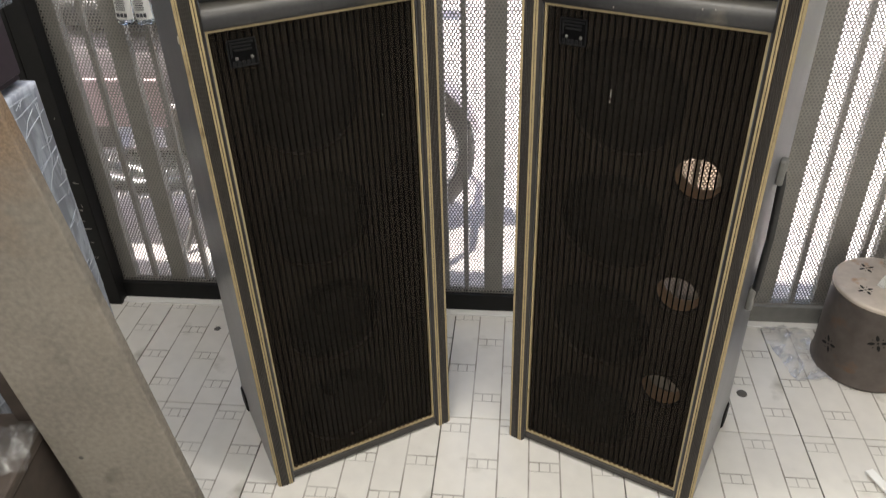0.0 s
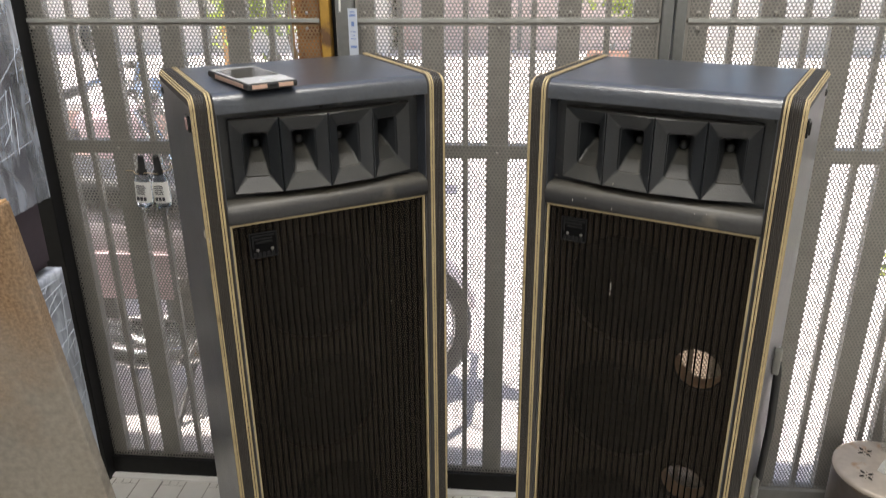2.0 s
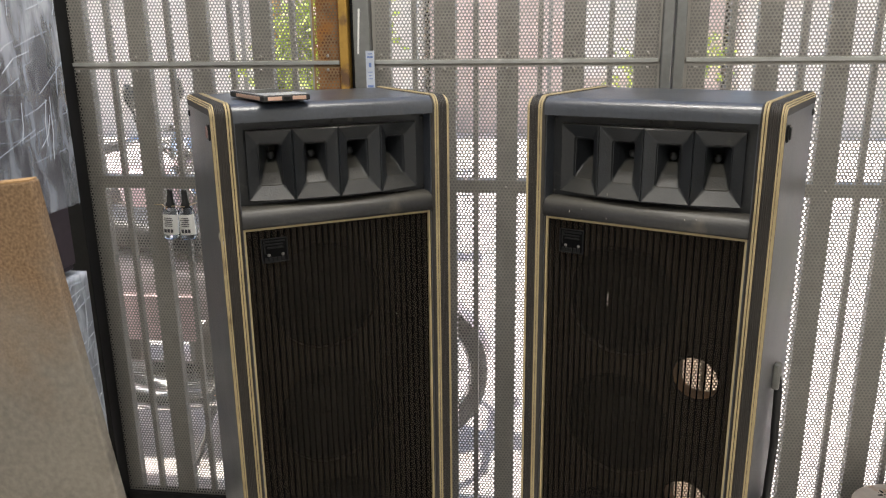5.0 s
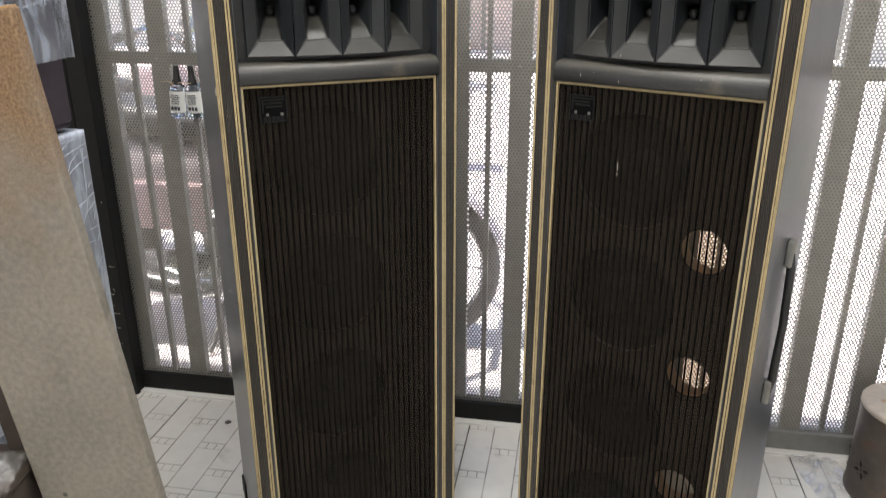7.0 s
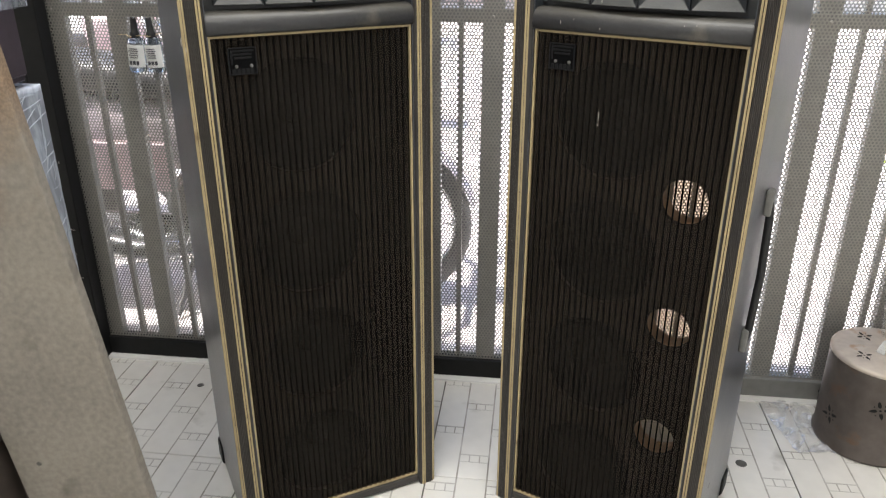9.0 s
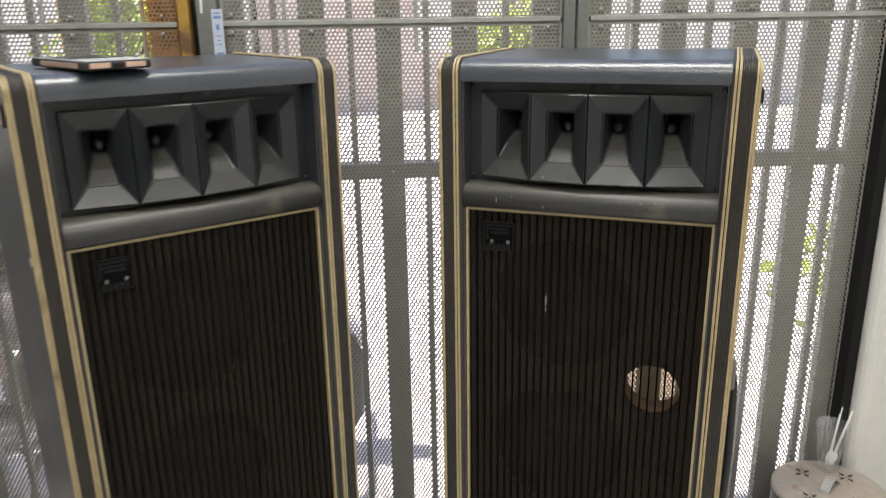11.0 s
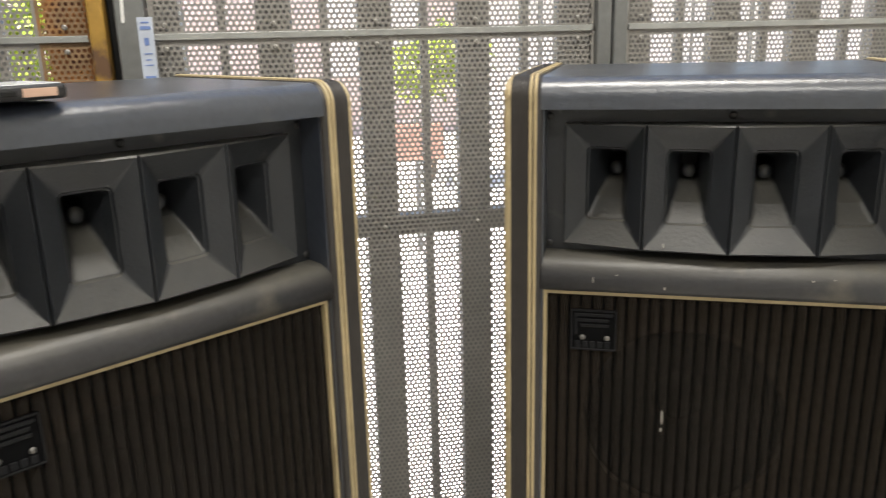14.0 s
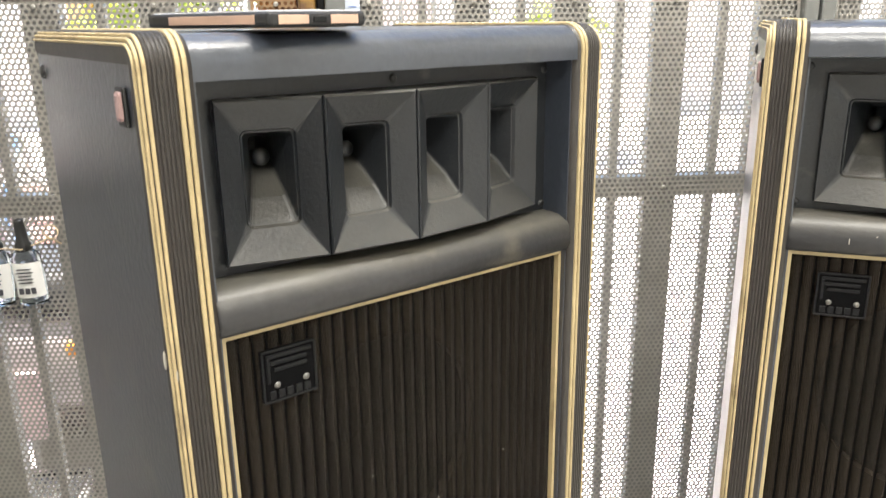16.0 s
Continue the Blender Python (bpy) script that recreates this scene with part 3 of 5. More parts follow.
def speaker(m, label, ports, woofers, open_back):
    top = empty("loudspeaker", m, label, "loudspeaker", "pair of tall loudspeakers")
    side = 0.016
    # shell: sides, top with a rolled front edge, bottom, front surround
    bm = bmesh.new()
    for s in (-1, 1):
        x0, x1 = sorted((s * (HALF - side), s * (HALF - 0.0015)))
        block(bm, x0, x1, 0.014, DEEP, 0.004, TALL - 0.006, 0.002)
    block(bm, -HALF + side, HALF - side, 0.030, DEEP, TALL - 0.020, TALL - 0.006, 0.0)
    block(bm, -HALF + side, HALF - side, 0.012, DEEP, 0.004, 0.02)
    for s in (-1, 1):
        x0, x1 = sorted((s * 0.1712, s * (HALF - side)))
        block(bm, x0, x1, GD - 0.004, 0.05, 0.006, TALL - 0.02)
    part("plinth", box(-0.1710, 0.1710, GD - 0.004, 0.03, 0.006, GZ0 - 0.001, 0.002), "trim", top, "narrow black strip below the grille")
    part("cabinet_shell", bm, "vinyl", top)
    if not open_back:
        part("back_panel", box(-HALF + side, HALF - side, DEEP - 0.014, DEEP - 0.002, 0.02, TALL - 0.018), "vinyl", top)
    # the vinyl roll over the horns and along the top
    r = 0.022
    lip = [(0.0, 1.1695, -1, 0)] + front_path(r)[1:]
    lip[1] = (0.0, TALL - r, -1, 0)
    bm = sweep([(x, 0.002) for x in np.linspace(-0.176, 0.176, 13)], lip)
    low = [bm.verts.new((x, 0.03, 1.1675)) for x in (-0.176, 0.176)]
    front = [bm.verts.new((x, 0.002, 1.1695)) for x in (-0.176, 0.176)]
    bm.faces.new((front[0], front[1], low[1], low[0]))
    part("top_cover", bm, "vinyl", top, "grained black vinyl top", True)
    # ledge below the horns
    bm = bmesh.new()
    prof = [(0.052, GZ1 + 0.002), (GD - 0.006, GZ1 + 0.002), (0.002, GZ1 + 0.006), (0.0, GZ1 + 0.012), (0.0015, GZ1 + 0.022), (0.008, GZ1 + 0.031), (0.018, GZ1 + 0.035), (0.052, GZ1 + 0.036)]
    rows = [[bm.verts.new((x, y, z)) for y, z in prof] for x in (-0.1755, -0.171, 0.171, 0.1755)]
    for i, row in enumerate(rows):
        if i in (0, 3):
            for v in row:
                v.co.y = max(v.co.y, 0.006)
    for a, b in zip(rows, rows[1:]):
        for i in range(len(prof) - 1):
            bm.faces.new((a[i], b[i], b[i + 1], a[i + 1]))
    bm.faces.new(rows[0])
    bm.faces.new(rows[-1][::-1])
    bmesh.ops.recalc_face_normals(bm, faces=bm.faces)
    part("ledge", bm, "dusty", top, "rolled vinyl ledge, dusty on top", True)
    horn_lens(top)
    # edge trim with beige piping
    path = front_path()
    for s in (-1, 1):
        flat, rad, x_in = 0.010, 0.012, 0.187

        def corner(u):
            """Point and outward normal at a run u from the inner stripe, round the cabinet's corner."""
            if u < flat:
                return x_in + u, 0.0, 0.0, -1.0
            t = (u - flat) / rad
            if t < math.pi / 2:
                return x_in + flat + rad * math.sin(t), rad - rad * math.cos(t), math.sin(t), -math.cos(t)
            return HALF, u - flat - rad * math.pi / 2 + rad, 1.0, 0.0

        def band(u0, u1, lift, n):
            out = []
            for i in range(n + 1):
                x, d, nx, nd = corner(u0 + (u1 - u0) * i / n)
                k = lift * math.sin(math.pi * i / n) if i not in (0, n) else -0.0012
                out.append((s * (x + k * nx), d + k * nd))
            return out

        arc = []
        for i in range(61):
            u = 0.0145 * i / 60
            x, d, nx, nd = corner(u)
            k = -0.0012 * (0.5 - 0.5 * math.cos(2 * math.pi * 5 * u / 0.0145)) ** 2
            arc.append((s * (x + k * nx), d + k * nd))
        arc = [(s * 0.1725, 0.008), (s * 0.1745, 0.0012), (s * 0.1865, 0.0008)] + arc + [(s * (x - 0.0006 * nx), d - 0.0006 * nd) for x, d, nx, nd in map(corner, np.linspace(0.0146, 0.0330, 14))] + [(s * (HALF - 0.003), 0.0265)]
        part("edge_trim", sweep(arc, path), "trim", top, "ribbed black plastic edge trim", True)
        for x0 in (0.1774, 0.1818):
            part("beige_piping", sweep([(s * (x0 + k), d) for k, d in ((0, 0.002), (0.0003, -0.0005), (0.0018, -0.0012), (0.0032, -0.0005), (0.0036, 0.002))], path), "beige", top, "thin beige piping")
        for u0, u1 in ((0.0156, 0.0188), (0.0195, 0.0226), (0.0234, 0.0258)):
            part("beige_piping", sweep(band(u0, u1, 0.0010, 6), path), "beige", top, "thin beige piping", True)
        # small buttons on the side and a corner foot
        part("side_button", lathe([(0, 0.0035), (0.004, 0.0032), (0.006, 0.0018), (0.0064, 0)], 16, pose(s * (HALF - 0.0015), DEEP - 0.02, TALL - 0.035, 0, 90 * s)), "darkscrew", top, "small dark round button", True)
        hx = HALF - 0.0015
        clip = part("side_clip", box(min(s * hx, s * (hx + 0.0032)), max(s * hx, s * (hx + 0.0032)), 0.029, 0.047, TALL - 0.060, TALL - 0.034, 0.0014), "cap", top, "small black rectangular clip")
        part("clip_pad", box(min(s * (hx + 0.003), s * (hx + 0.0062)), max(s * (hx + 0.003), s * (hx + 0.0062)), 0.030, 0.041, TALL - 0.056, TALL - 0.037, 0.0025), "pinkpad" if s < 0 else "cap", clip, "small worn pad")
        bm = box(min(s * 0.15, s * (HALF + 0.003)), max(s * 0.15, s * (HALF + 0.003)), DEEP - 0.045, DEEP + 0.004, 0.0, 0.05, 0.006)
        part("corner_guard", bm, "black", top, "black metal corner guard")
        part("foot", lathe([(0, 0), (0.014, 0), (0.016, 0.004), (0.016, 0.008), (0, 0.008)], 16, pose(s * 0.17, 0.05, 0)), "case", top)
        if s > 0:
            hx = HALF - 0.002
            strap = [(hx + 0.007, 0.16, 0.715), (hx + 0.011, 0.16, 0.69), (hx + 0.014, 0.16, 0.58), (hx + 0.011, 0.16, 0.47), (hx + 0.007, 0.16, 0.445)]
            part("carry_handle", tube(strap, 0.007, 10), "case", top, "black rubber strap handle", True)
            for z in (0.715, 0.445):
                part("handle_end", box(hx, hx + 0.013, 0.149, 0.171, z - 0.024, z + 0.024, 0.004), "bar", top, "grey metal handle end cap")
    # baffle, woofers, ports
    bm = holed_board(-0.1725, 0.1725, 0.02, 1.02, 0.026, 0.014, [(-0.03, z, 0.100) for z in woofers] + [(0.104, z, 0.040) for z in ports])
    holes = part("baffle", bm, "litboard" if open_back else "board", top, "black baffle board")
    for z in ports:
        part("port_ring", lathe([(0.040, 0), (0.040, 0.036), (0.0415, 0.036), (0.0415, 0)], 36, pose(0.104, 0.0405, z, -90)), "tube", top, "short brown port ring", True)
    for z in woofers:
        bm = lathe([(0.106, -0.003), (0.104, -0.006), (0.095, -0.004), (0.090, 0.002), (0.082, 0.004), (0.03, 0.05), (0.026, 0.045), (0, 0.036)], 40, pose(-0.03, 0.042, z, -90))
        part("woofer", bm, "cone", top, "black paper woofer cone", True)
    # grille: beige frame line, corrugated cloth, cords dark enough to paint the folds' shade
    fr = part("grille_frame", box(-GX, GX, GD, GD + 0.006, GZ0, GZ0 + 0.0033), "beige", top, "thin beige grille frame")
    bm = box(-GX, GX, GD, GD + 0.006, GZ1 - 0.0033, GZ1)
    for s in (-1, 1):
        x0, x1 = sorted((s * GX, s * (GX - 0.0033)))
        block(bm, x0, x1, GD, GD + 0.006, GZ0 + 0.0033, GZ1 - 0.0033)
    part("frame_rail", bm, "beige", fr)
    n, sub = 30, 10
    x0, x1 = -GX + 0.0033, GX - 0.0033
    bm = bmesh.new()
    zs = (GZ0 + 0.0033, GZ1 - 0.0033)
    prev = None
    for i in range(n * sub + 1):
        f = i / (n * sub)
        y = GD + 0.0085 - 0.0065 * abs(math.sin(math.pi * n * f)) ** 0.7
        cur = [bm.verts.new((x0 + (x1 - x0) * f, y, z)) for z in zs]
        if prev:
            bm.faces.new((prev[0], cur[0], cur[1], prev[1]))
        prev = cur
    cloth = part("grille_cloth", bm, "cloth", top, "black corrugated grille cloth", True)
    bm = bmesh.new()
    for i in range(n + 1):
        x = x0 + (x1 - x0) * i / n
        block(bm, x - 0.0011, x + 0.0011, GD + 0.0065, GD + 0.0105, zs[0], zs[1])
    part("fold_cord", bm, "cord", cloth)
    # badge
    bm = box(-0.143, -0.098, GD - 0.001, GD + 0.003, 0.930, 0.972, 0.0012)
    badge = part("badge", bm, "badge", top, "small black plastic badge plate")
    bars = []
    for k, (a, b) in enumerate(((-0.139, -0.102), (-0.136, -0.106), (-0.133, -0.106))):
        z = 0.967 - 0.0055 * k
        bars.append((a, b, z - 0.0014, z + 0.0014))
    bars.append((-0.139, -0.1365, 0.946, 0.9655))
    bars += [(-0.1425, -0.0985, z - 0.0008, z + 0.0008) for z in (0.9305, 0.9715)]
    bars += [(x - 0.0008, x + 0.0008, 0.9313, 0.9707) for x in (-0.1422, -0.0988)]
    bars += [(-0.138 + 0.0072 * k, -0.133 + 0.0072 * k, 0.9325, 0.939) for k in range(5)]
    for a, b, z0, z1 in bars:
        part("raised_bar", box(a, b, GD - 0.0024, GD - 0.0005, z0, z1, 0.0003, 1), "relief", badge)
    for x in (-0.131, -0.107):
        part("badge_screw", lathe([(0, 0.0018), (0.0015, 0.0016), (0.0026, 0.0005), (0.0028, 0)], 12, pose(x, GD - 0.001, 0.943, 90)), "rivet", badge)
    return top, holes


WOOF, PORTS = (0.145, 0.380, 0.615, 0.850), (0.264, 0.498, 0.733)
speaker_a, baffle_a = speaker(pose(-0.1306, 1.2281, 0, 0, 0, 32.2), "tall black loudspeaker with a phone lying on top", (), WOOF, False)
speaker_b, baffle_b = speaker(pose(0.3707, 1.2174, 0, 0, 0, -25.0), "tall black loudspeaker with daylight in three ports behind the grille", PORTS, WOOF, True)


def drip(sp, x, y, z, w, h, d=0.0012, name="paint_drip", material="dried"):
    """A small dried drop on a loudspeaker."""
    bm = bmesh.new()
    bmesh.ops.create_icosphere(bm, subdivisions=2, radius=1, matrix=Matrix.Translation((x, y, z)) @ Matrix.Diagonal((w * 0.6, d * 0.6, h * 0.6, 1)))
    part(name, bm, material, sp, "small pale dried paint drip", True)


for x, y, z, w, h in ((-0.122, 0.0005, 1.006, 0.0010, 0.006), (-0.055, 0.0, 1.001, 0.0013, 0.0028), (-0.058, 0.008, 1.041, 0.0012, 0.004), (0.075, 0.0012, 1.014, 0.0010, 0.002), (-0.10, 0.0012, 1.012, 0.0012, 0.0012),
                      (-0.050, GD + 0.0015, 0.860, 0.0012, 0.013), (-0.0505, GD + 0.0015, 0.846, 0.0012, 0.004), (0.093, 0.0012, 1.016, 0.0011, 0.0011)):
    drip(speaker_b, x, y, z, w, h)
for x, y, z, w, h in ((-0.2100, 0.0125, 0.985, 0.0022, 0.012), (-0.2055, 0.004, 0.975, 0.0014, 0.008), (0.02, GD + 0.0015, 0.78, 0.0009, 0.002), (-0.05, GD + 0.0015, 0.83, 0.0009, 0.0012), (0.10, GD + 0.0015, 0.80, 0.0008, 0.0012)):
    drip(speaker_a, x, y, z, w, h)


# ---- room ----
def tag_setting(ob, label, category):
    return tagged(ob, label, category, kind="structure")


GATE_TOP = 2.95
bm = box(-2.6, 1.65, -2.6, 1.82, -0.055, -0.004)
tag_setting(part("floor", bm, "grout", None), "pale patterned tile floor with dark joints", "floor")
floor = bpy.data.objects["floor"]
for nm, b in (("wall_south", (-2.6, 2.6, -2.75, -2.6, -0.058, 3.1)), ("wall_west", (-2.75, -2.6, -2.75, 1.82, -0.058, 3.1)), ("wall_east", (1.65, 1.80, -2.6, 1.71, -0.058, 3.1)), ("wall_west_return", (-2.6, -1.31, 1.70, 1.82, -0.058, 3.1)), ("wall_east_return", (1.166, 1.80, 1.71, 1.84, -0.058, 3.1)), ("wall_lintel", (-1.31, 1.166, 1.74, 1.82, GATE_TOP, 3.1))):
    tag_setting(part(nm, box(*b, 0.025 if nm == "wall_east_return" else 0.0, 4), "plaster", None), "plain white plastered wall", "wall")
tag_setting(part("ceiling", box(-2.75, 1.8, -2.75, 1.84, 3.1, 3.2), "plaster", None), "plain white ceiling", "ceiling")

# ceiling tube lamps, added out of view for the light that falls from overhead
def tube_lamp(x, y):
    lamp = empty("ceiling_lamp", pose(x, y, 3.1), "long white ceiling tube lamp, added out of view", "lamp", "ceiling lamps")
    part("lamp_body", box(-0.6, 0.6, -0.03, 0.03, -0.05, 0, 0.006), "spoon", lamp)
    li = new("lamp_tube", bpy.data.lights.new("lamp_tube", "AREA"))
    li.data.shape, li.data.size, li.data.size_y, li.data.energy, li.data.color = "RECTANGLE", 1.2, 0.05, 16, (1.0, 0.96, 0.90)
    li.parent = lamp
    li.location = (0, 0, -0.06)


tube_lamp(0.1, 0.9)
tube_lamp(-0.2, -0.9)

# ---- fence gate ----
FY, GATE = 1.767, 1.98
PITCH, HOLE = 0.0083, 0.00262


def sheet(name, x0, x1, z0, z1, parent, y=FY, material="mesh"):
    """Perforated sheet: hexagonal cells, each with a round-ish hole."""
    row = PITCH * math.sqrt(3) / 2
    nx, nz = int((x1 - x0 - 0.008) / PITCH), int((z1 - z0 - 0.012) / row)
    ox, oz = x0 + ((x1 - x0) - nx * PITCH) / 2, z0 + ((z1 - z0) - nz * row) / 2
    a = PITCH / math.sqrt(3)
    ii, jj = np.meshgrid(np.arange(nx), np.arange(nz))
    cx = ox + (ii.ravel() + 0.25 + 0.5 * (jj.ravel() % 2)) * PITCH
    cz = oz + (jj.ravel() + 0.5) * row
    ang, fine = np.radians(30 + 60 * np.arange(6)), np.radians(30 + 30 * np.arange(12))
    n = len(cx)
    pts = np.zeros((n, 18, 3))
    for k in range(6):
        pts[:, k, 0], pts[:, k, 2] = cx + a * np.cos(ang[k]), cz + a * np.sin(ang[k])
    for k in range(12):
        pts[:, 6 + k, 0], pts[:, 6 + k, 2] = cx + HOLE * np.cos(fine[k]), cz + HOLE * np.sin(fine[k])
    pts[:, :, 0] = np.clip(pts[:, :, 0], x0 + 0.003, x1 - 0.003)
    pts[:, :, 1] = y
    five = np.array([[k, (k + 1) % 6, 6 + (2 * k + 2) % 12, 6 + 2 * k + 1, 6 + 2 * k] for k in range(6)])
    faces = (np.arange(n)[:, None, None] * 18 + five[None]).reshape(-1, 5)
    verts = pts.reshape(-1, 3)
    # plain border
    zl, zh = oz + row * 0.35, oz + (nz - 0.35) * row
    xl, xh = ox + PITCH * 0.3, ox + (nx - 0.05) * PITCH
    extra, ef = [], []
    for bx0, bx1, bz0, bz1 in ((x0, x1, z0, zl - row * 0.25), (x0, x1, zh + row * 0.25, z1), (x0, xl - PITCH * 0.25, z0, z1), (xh + PITCH * 0.35, x1, z0, z1)):
        b = len(verts) + len(extra)
        extra += [(bx0, y + 0.0006, bz0), (bx1, y + 0.0006, bz0), (bx1, y + 0.0006, bz1), (bx0, y + 0.0006, bz1)]
        ef.append((b, b + 1, b + 2, b + 3))
    verts = np.vstack([verts, np.array(extra)])
    corner = np.concatenate([faces.ravel(), np.array(ef).ravel()])
    total = np.concatenate([np.full(len(faces), 5), np.full(len(ef), 4)])
    me = bpy.data.meshes.new(name)
    me.vertices.add(len(verts))
    me.vertices.foreach_set("co", verts.ravel())
    me.loops.add(len(corner))
    me.loops.foreach_set("vertex_index", corner)
    me.polygons.add(len(total))
    me.polygons.foreach_set("loop_start", np.concatenate([[0], np.cumsum(total)[:-1]]))
    me.polygons.foreach_set("loop_total", total)
    me.update(calc_edges=True)
    me.materials.append(M[material])
    ob = new(name, me)
    ob.parent = parent
    return ob


def panel(name, x0, x1, wides, thins, label, rusty=None):
    x0, x1, rusty = x0 - GS, x1 - GS, rusty - GS if rusty else None
    wides, thins = [(c - GS, w) for c, w in wides], [c - GS for c in thins]
    g = empty(name, pose(0, 0, 0), label, "gate panel", "perforated gate panels", "structure")
    xr = rusty - 0.035 if rusty else x1
    sheet("perforated_sheet", x0, xr, 0.056, 1.247, g)
    sheet("perforated_sheet", x0, xr, 1.235, GATE, g, FY + 0.003)
    if rusty:
        for z0, z1, dy in ((0.056, 1.247, 0.0), (1.235, GATE, 0.003)):
            sheet("rusty_sheet", xr, x1, z0, z1, g, FY + dy, "rustsheet")["label"] = "rust-browned sheet edge"
    part("sheet_seam", box(x0 + 0.004, x1 - 0.004, FY - 0.003, FY - 0.0005, 1.241, 1.2500, 0.0006), "seam", g, "pale overlapping sheet edge")
    for c, w in wides:
        part("bar", box(c - w / 2, c + w / 2, FY + 0.012, FY + 0.037, 0.03, GATE, 0.002), "rust" if rusty == c else "bar", g)
    for c in thins:
        part("thin_bar", box(c - 0.006, c + 0.006, FY + 0.014, FY + 0.030, 0.03, GATE, 0.001), "bar", g)
    for z0, z1 in ((0.937, 0.968), (1.86, 1.90), (GATE - 0.04, GATE)):
        part("cross_rail", box(x0, x1, FY + 0.008, FY + 0.0375, z0, z1, 0.001), "bar", g)
    part("kick_rail", box(x0 - 0.01, x1 + 0.01, FY - 0.012, FY + 0.03, 0.006, 0.058, 0.002), "bar" if x0 > 0.5 else "black", g, "steel bottom rail")
    for c, w in wides:
        for z in (0.952, 1.229, 1.261):
            part("bolt", lathe([(0, 0.002), (0.0022, 0.0019), (0.0038, 0.0008), (0.0033, 0)], 10, pose(c, FY - 0.001 if z < 1 else FY - 0.003 if z < 1.255 else FY, z, 90)), "mesh", g)
    return g


W, GS = 0.050, 0.007
panel("gate_1", -0.945, -0.258, [(-0.924, 0.040), (-0.771, W), (-0.613, W), (-0.455, W), (-0.290, 0.055)], (-0.847, -0.691, -0.533, -0.378), "grey perforated steel gate leaf, rusty at one edge", -0.290)
panel("gate_2", -0.182, 0.472, [(-0.162, 0.040), (-0.014, W), (0.132, W), (0.282, W), (0.444, 0.055)], (-0.086, 0.058, 0.206, 0.364), "grey perforated steel gate leaf")
panel("gate_3", 0.524, 1.144, [(0.549, W), (0.705, W), (0.853, W), (1.008, W), (1.122, 0.040)], (0.626, 0.778, 0.931, 1.074), "grey perforated steel gate leaf beside the wall")
for nm, b, mt, lb in (("gate_post_1", (-0.992, -0.938, 1.70, 1.79, 0, GATE + 0.02), "black", "black painted steel gate post, scuffed and chipped"),
                      ("gate_post_8", (-1.30, -0.995, 1.703, 1.79, 0, GATE + 0.02), "black", "wide black painted steel sheet beside the gate"),
                      ("gate_post_2", (-0.257, -0.236, 1.728, 1.79, 0, GATE + 0.02), "mustard", "mustard painted steel edge, flaking"),
                      ("gate_post_3", (-0.222, -0.184, 1.725, 1.79, 0, GATE + 0.02), "steel", "grey steel gate post with a sticker"),
                      # added black strip: it stands for the shade in the gap between posts
                      ("post_gap_shade", (-0.2355, -0.2225, 1.752, 1.79, 0, GATE + 0.02), "black", "black strip painted as the dark gap between two gate posts"),
                      ("gate_post_4", (0.473, 0.496, 1.735, 1.79, 0, GATE + 0.02), "steel", "grey steel gate post"),
                      ("gate_post_5", (0.500, 0.523, 1.735, 1.79, 0, GATE + 0.02), "steel", "grey steel gate post"),
                      ("gate_post_6", (1.146, 1.171, 1.715, 1.79, 0, GATE + 0.02), "black", "black painted steel gate post")):
    b = (b[0] - GS, b[1] - GS, b[2] + 0.022, b[3] + 0.022, b[4], b[5])
    tag_setting(part(nm, box(*b, 0.003), mt, None), lb, "gate post")
scuffs = random.Random(11)
for k in range(26):
    z = scuffs.uniform(0.12, 0.62)
    ln, a = scuffs.uniform(0.004, 0.024), scuffs.choice((0, 0, 70, 90, 20))
    bm = box(-ln / 2, ln / 2, -0.0004, 0.0, -0.0008, 0.0008)
    bm.transform(pose(scuffs.uniform(-0.995, -0.955) - GS, 1.7218, z, 0, a))
    part("scuff_mark", bm, "scuff", bpy.data.objects["gate_post_1"], "pale scratch in the paint")
tag_setting(part("sill", box(-1.3, 1.168, 1.735, 1.82, -0.004, 0.006, 0.001), "white", None), "white stone sill under the gate", "sill")

# ---- things beside the gate: board, packages ----
bd = empty("chipboard_panel", pose(-0.304, 0.872, 0.0, 2.0, -5.9, 6), "grey chipboard panel standing on end with a raw top edge", "board")
part("board_face", box(-0.190, 0.0, 0.0, 0.022, 0.0, 1.138, 0.0025), "chip", bd)
part("board_edge", box(-0.188, -0.002, 0.002, 0.020, 1.1382, 1.1405), "chipedge", bd, "raw brown chipboard edge")
part("nail_hole", lathe([(0, 0), (0.002, 0.0001), (0.0036, 0.0005), (0.004, 0)], 12, pose(-0.150, -0.0004, 0.42, 90)), "stain", bd, "small nail mark")


dark = empty("dark_board", pose(-0.304, 0.900, 0.0, 2.0, -5.9, 6), "dark brown stained board leaning behind the chipboard", "board")
part("board_face", box(-0.240, -0.03, 0.0, 0.018, 0.006, 0.93, 0.002), "crate", dark)
chest = empty("low_chest", pose(-0.60, 0.70, 0.0, 0, 0, 8), "low dark brown wooden chest under clear plastic", "chest")
part("chest_body", box(-0.36, 0.070, 0.0, 0.165, 0.0, 0.44, 0.006), "crate", chest)
part("chest_lid", box(-0.37, 0.076, -0.008, 0.170, 0.442, 0.462, 0.005), "crate", chest)


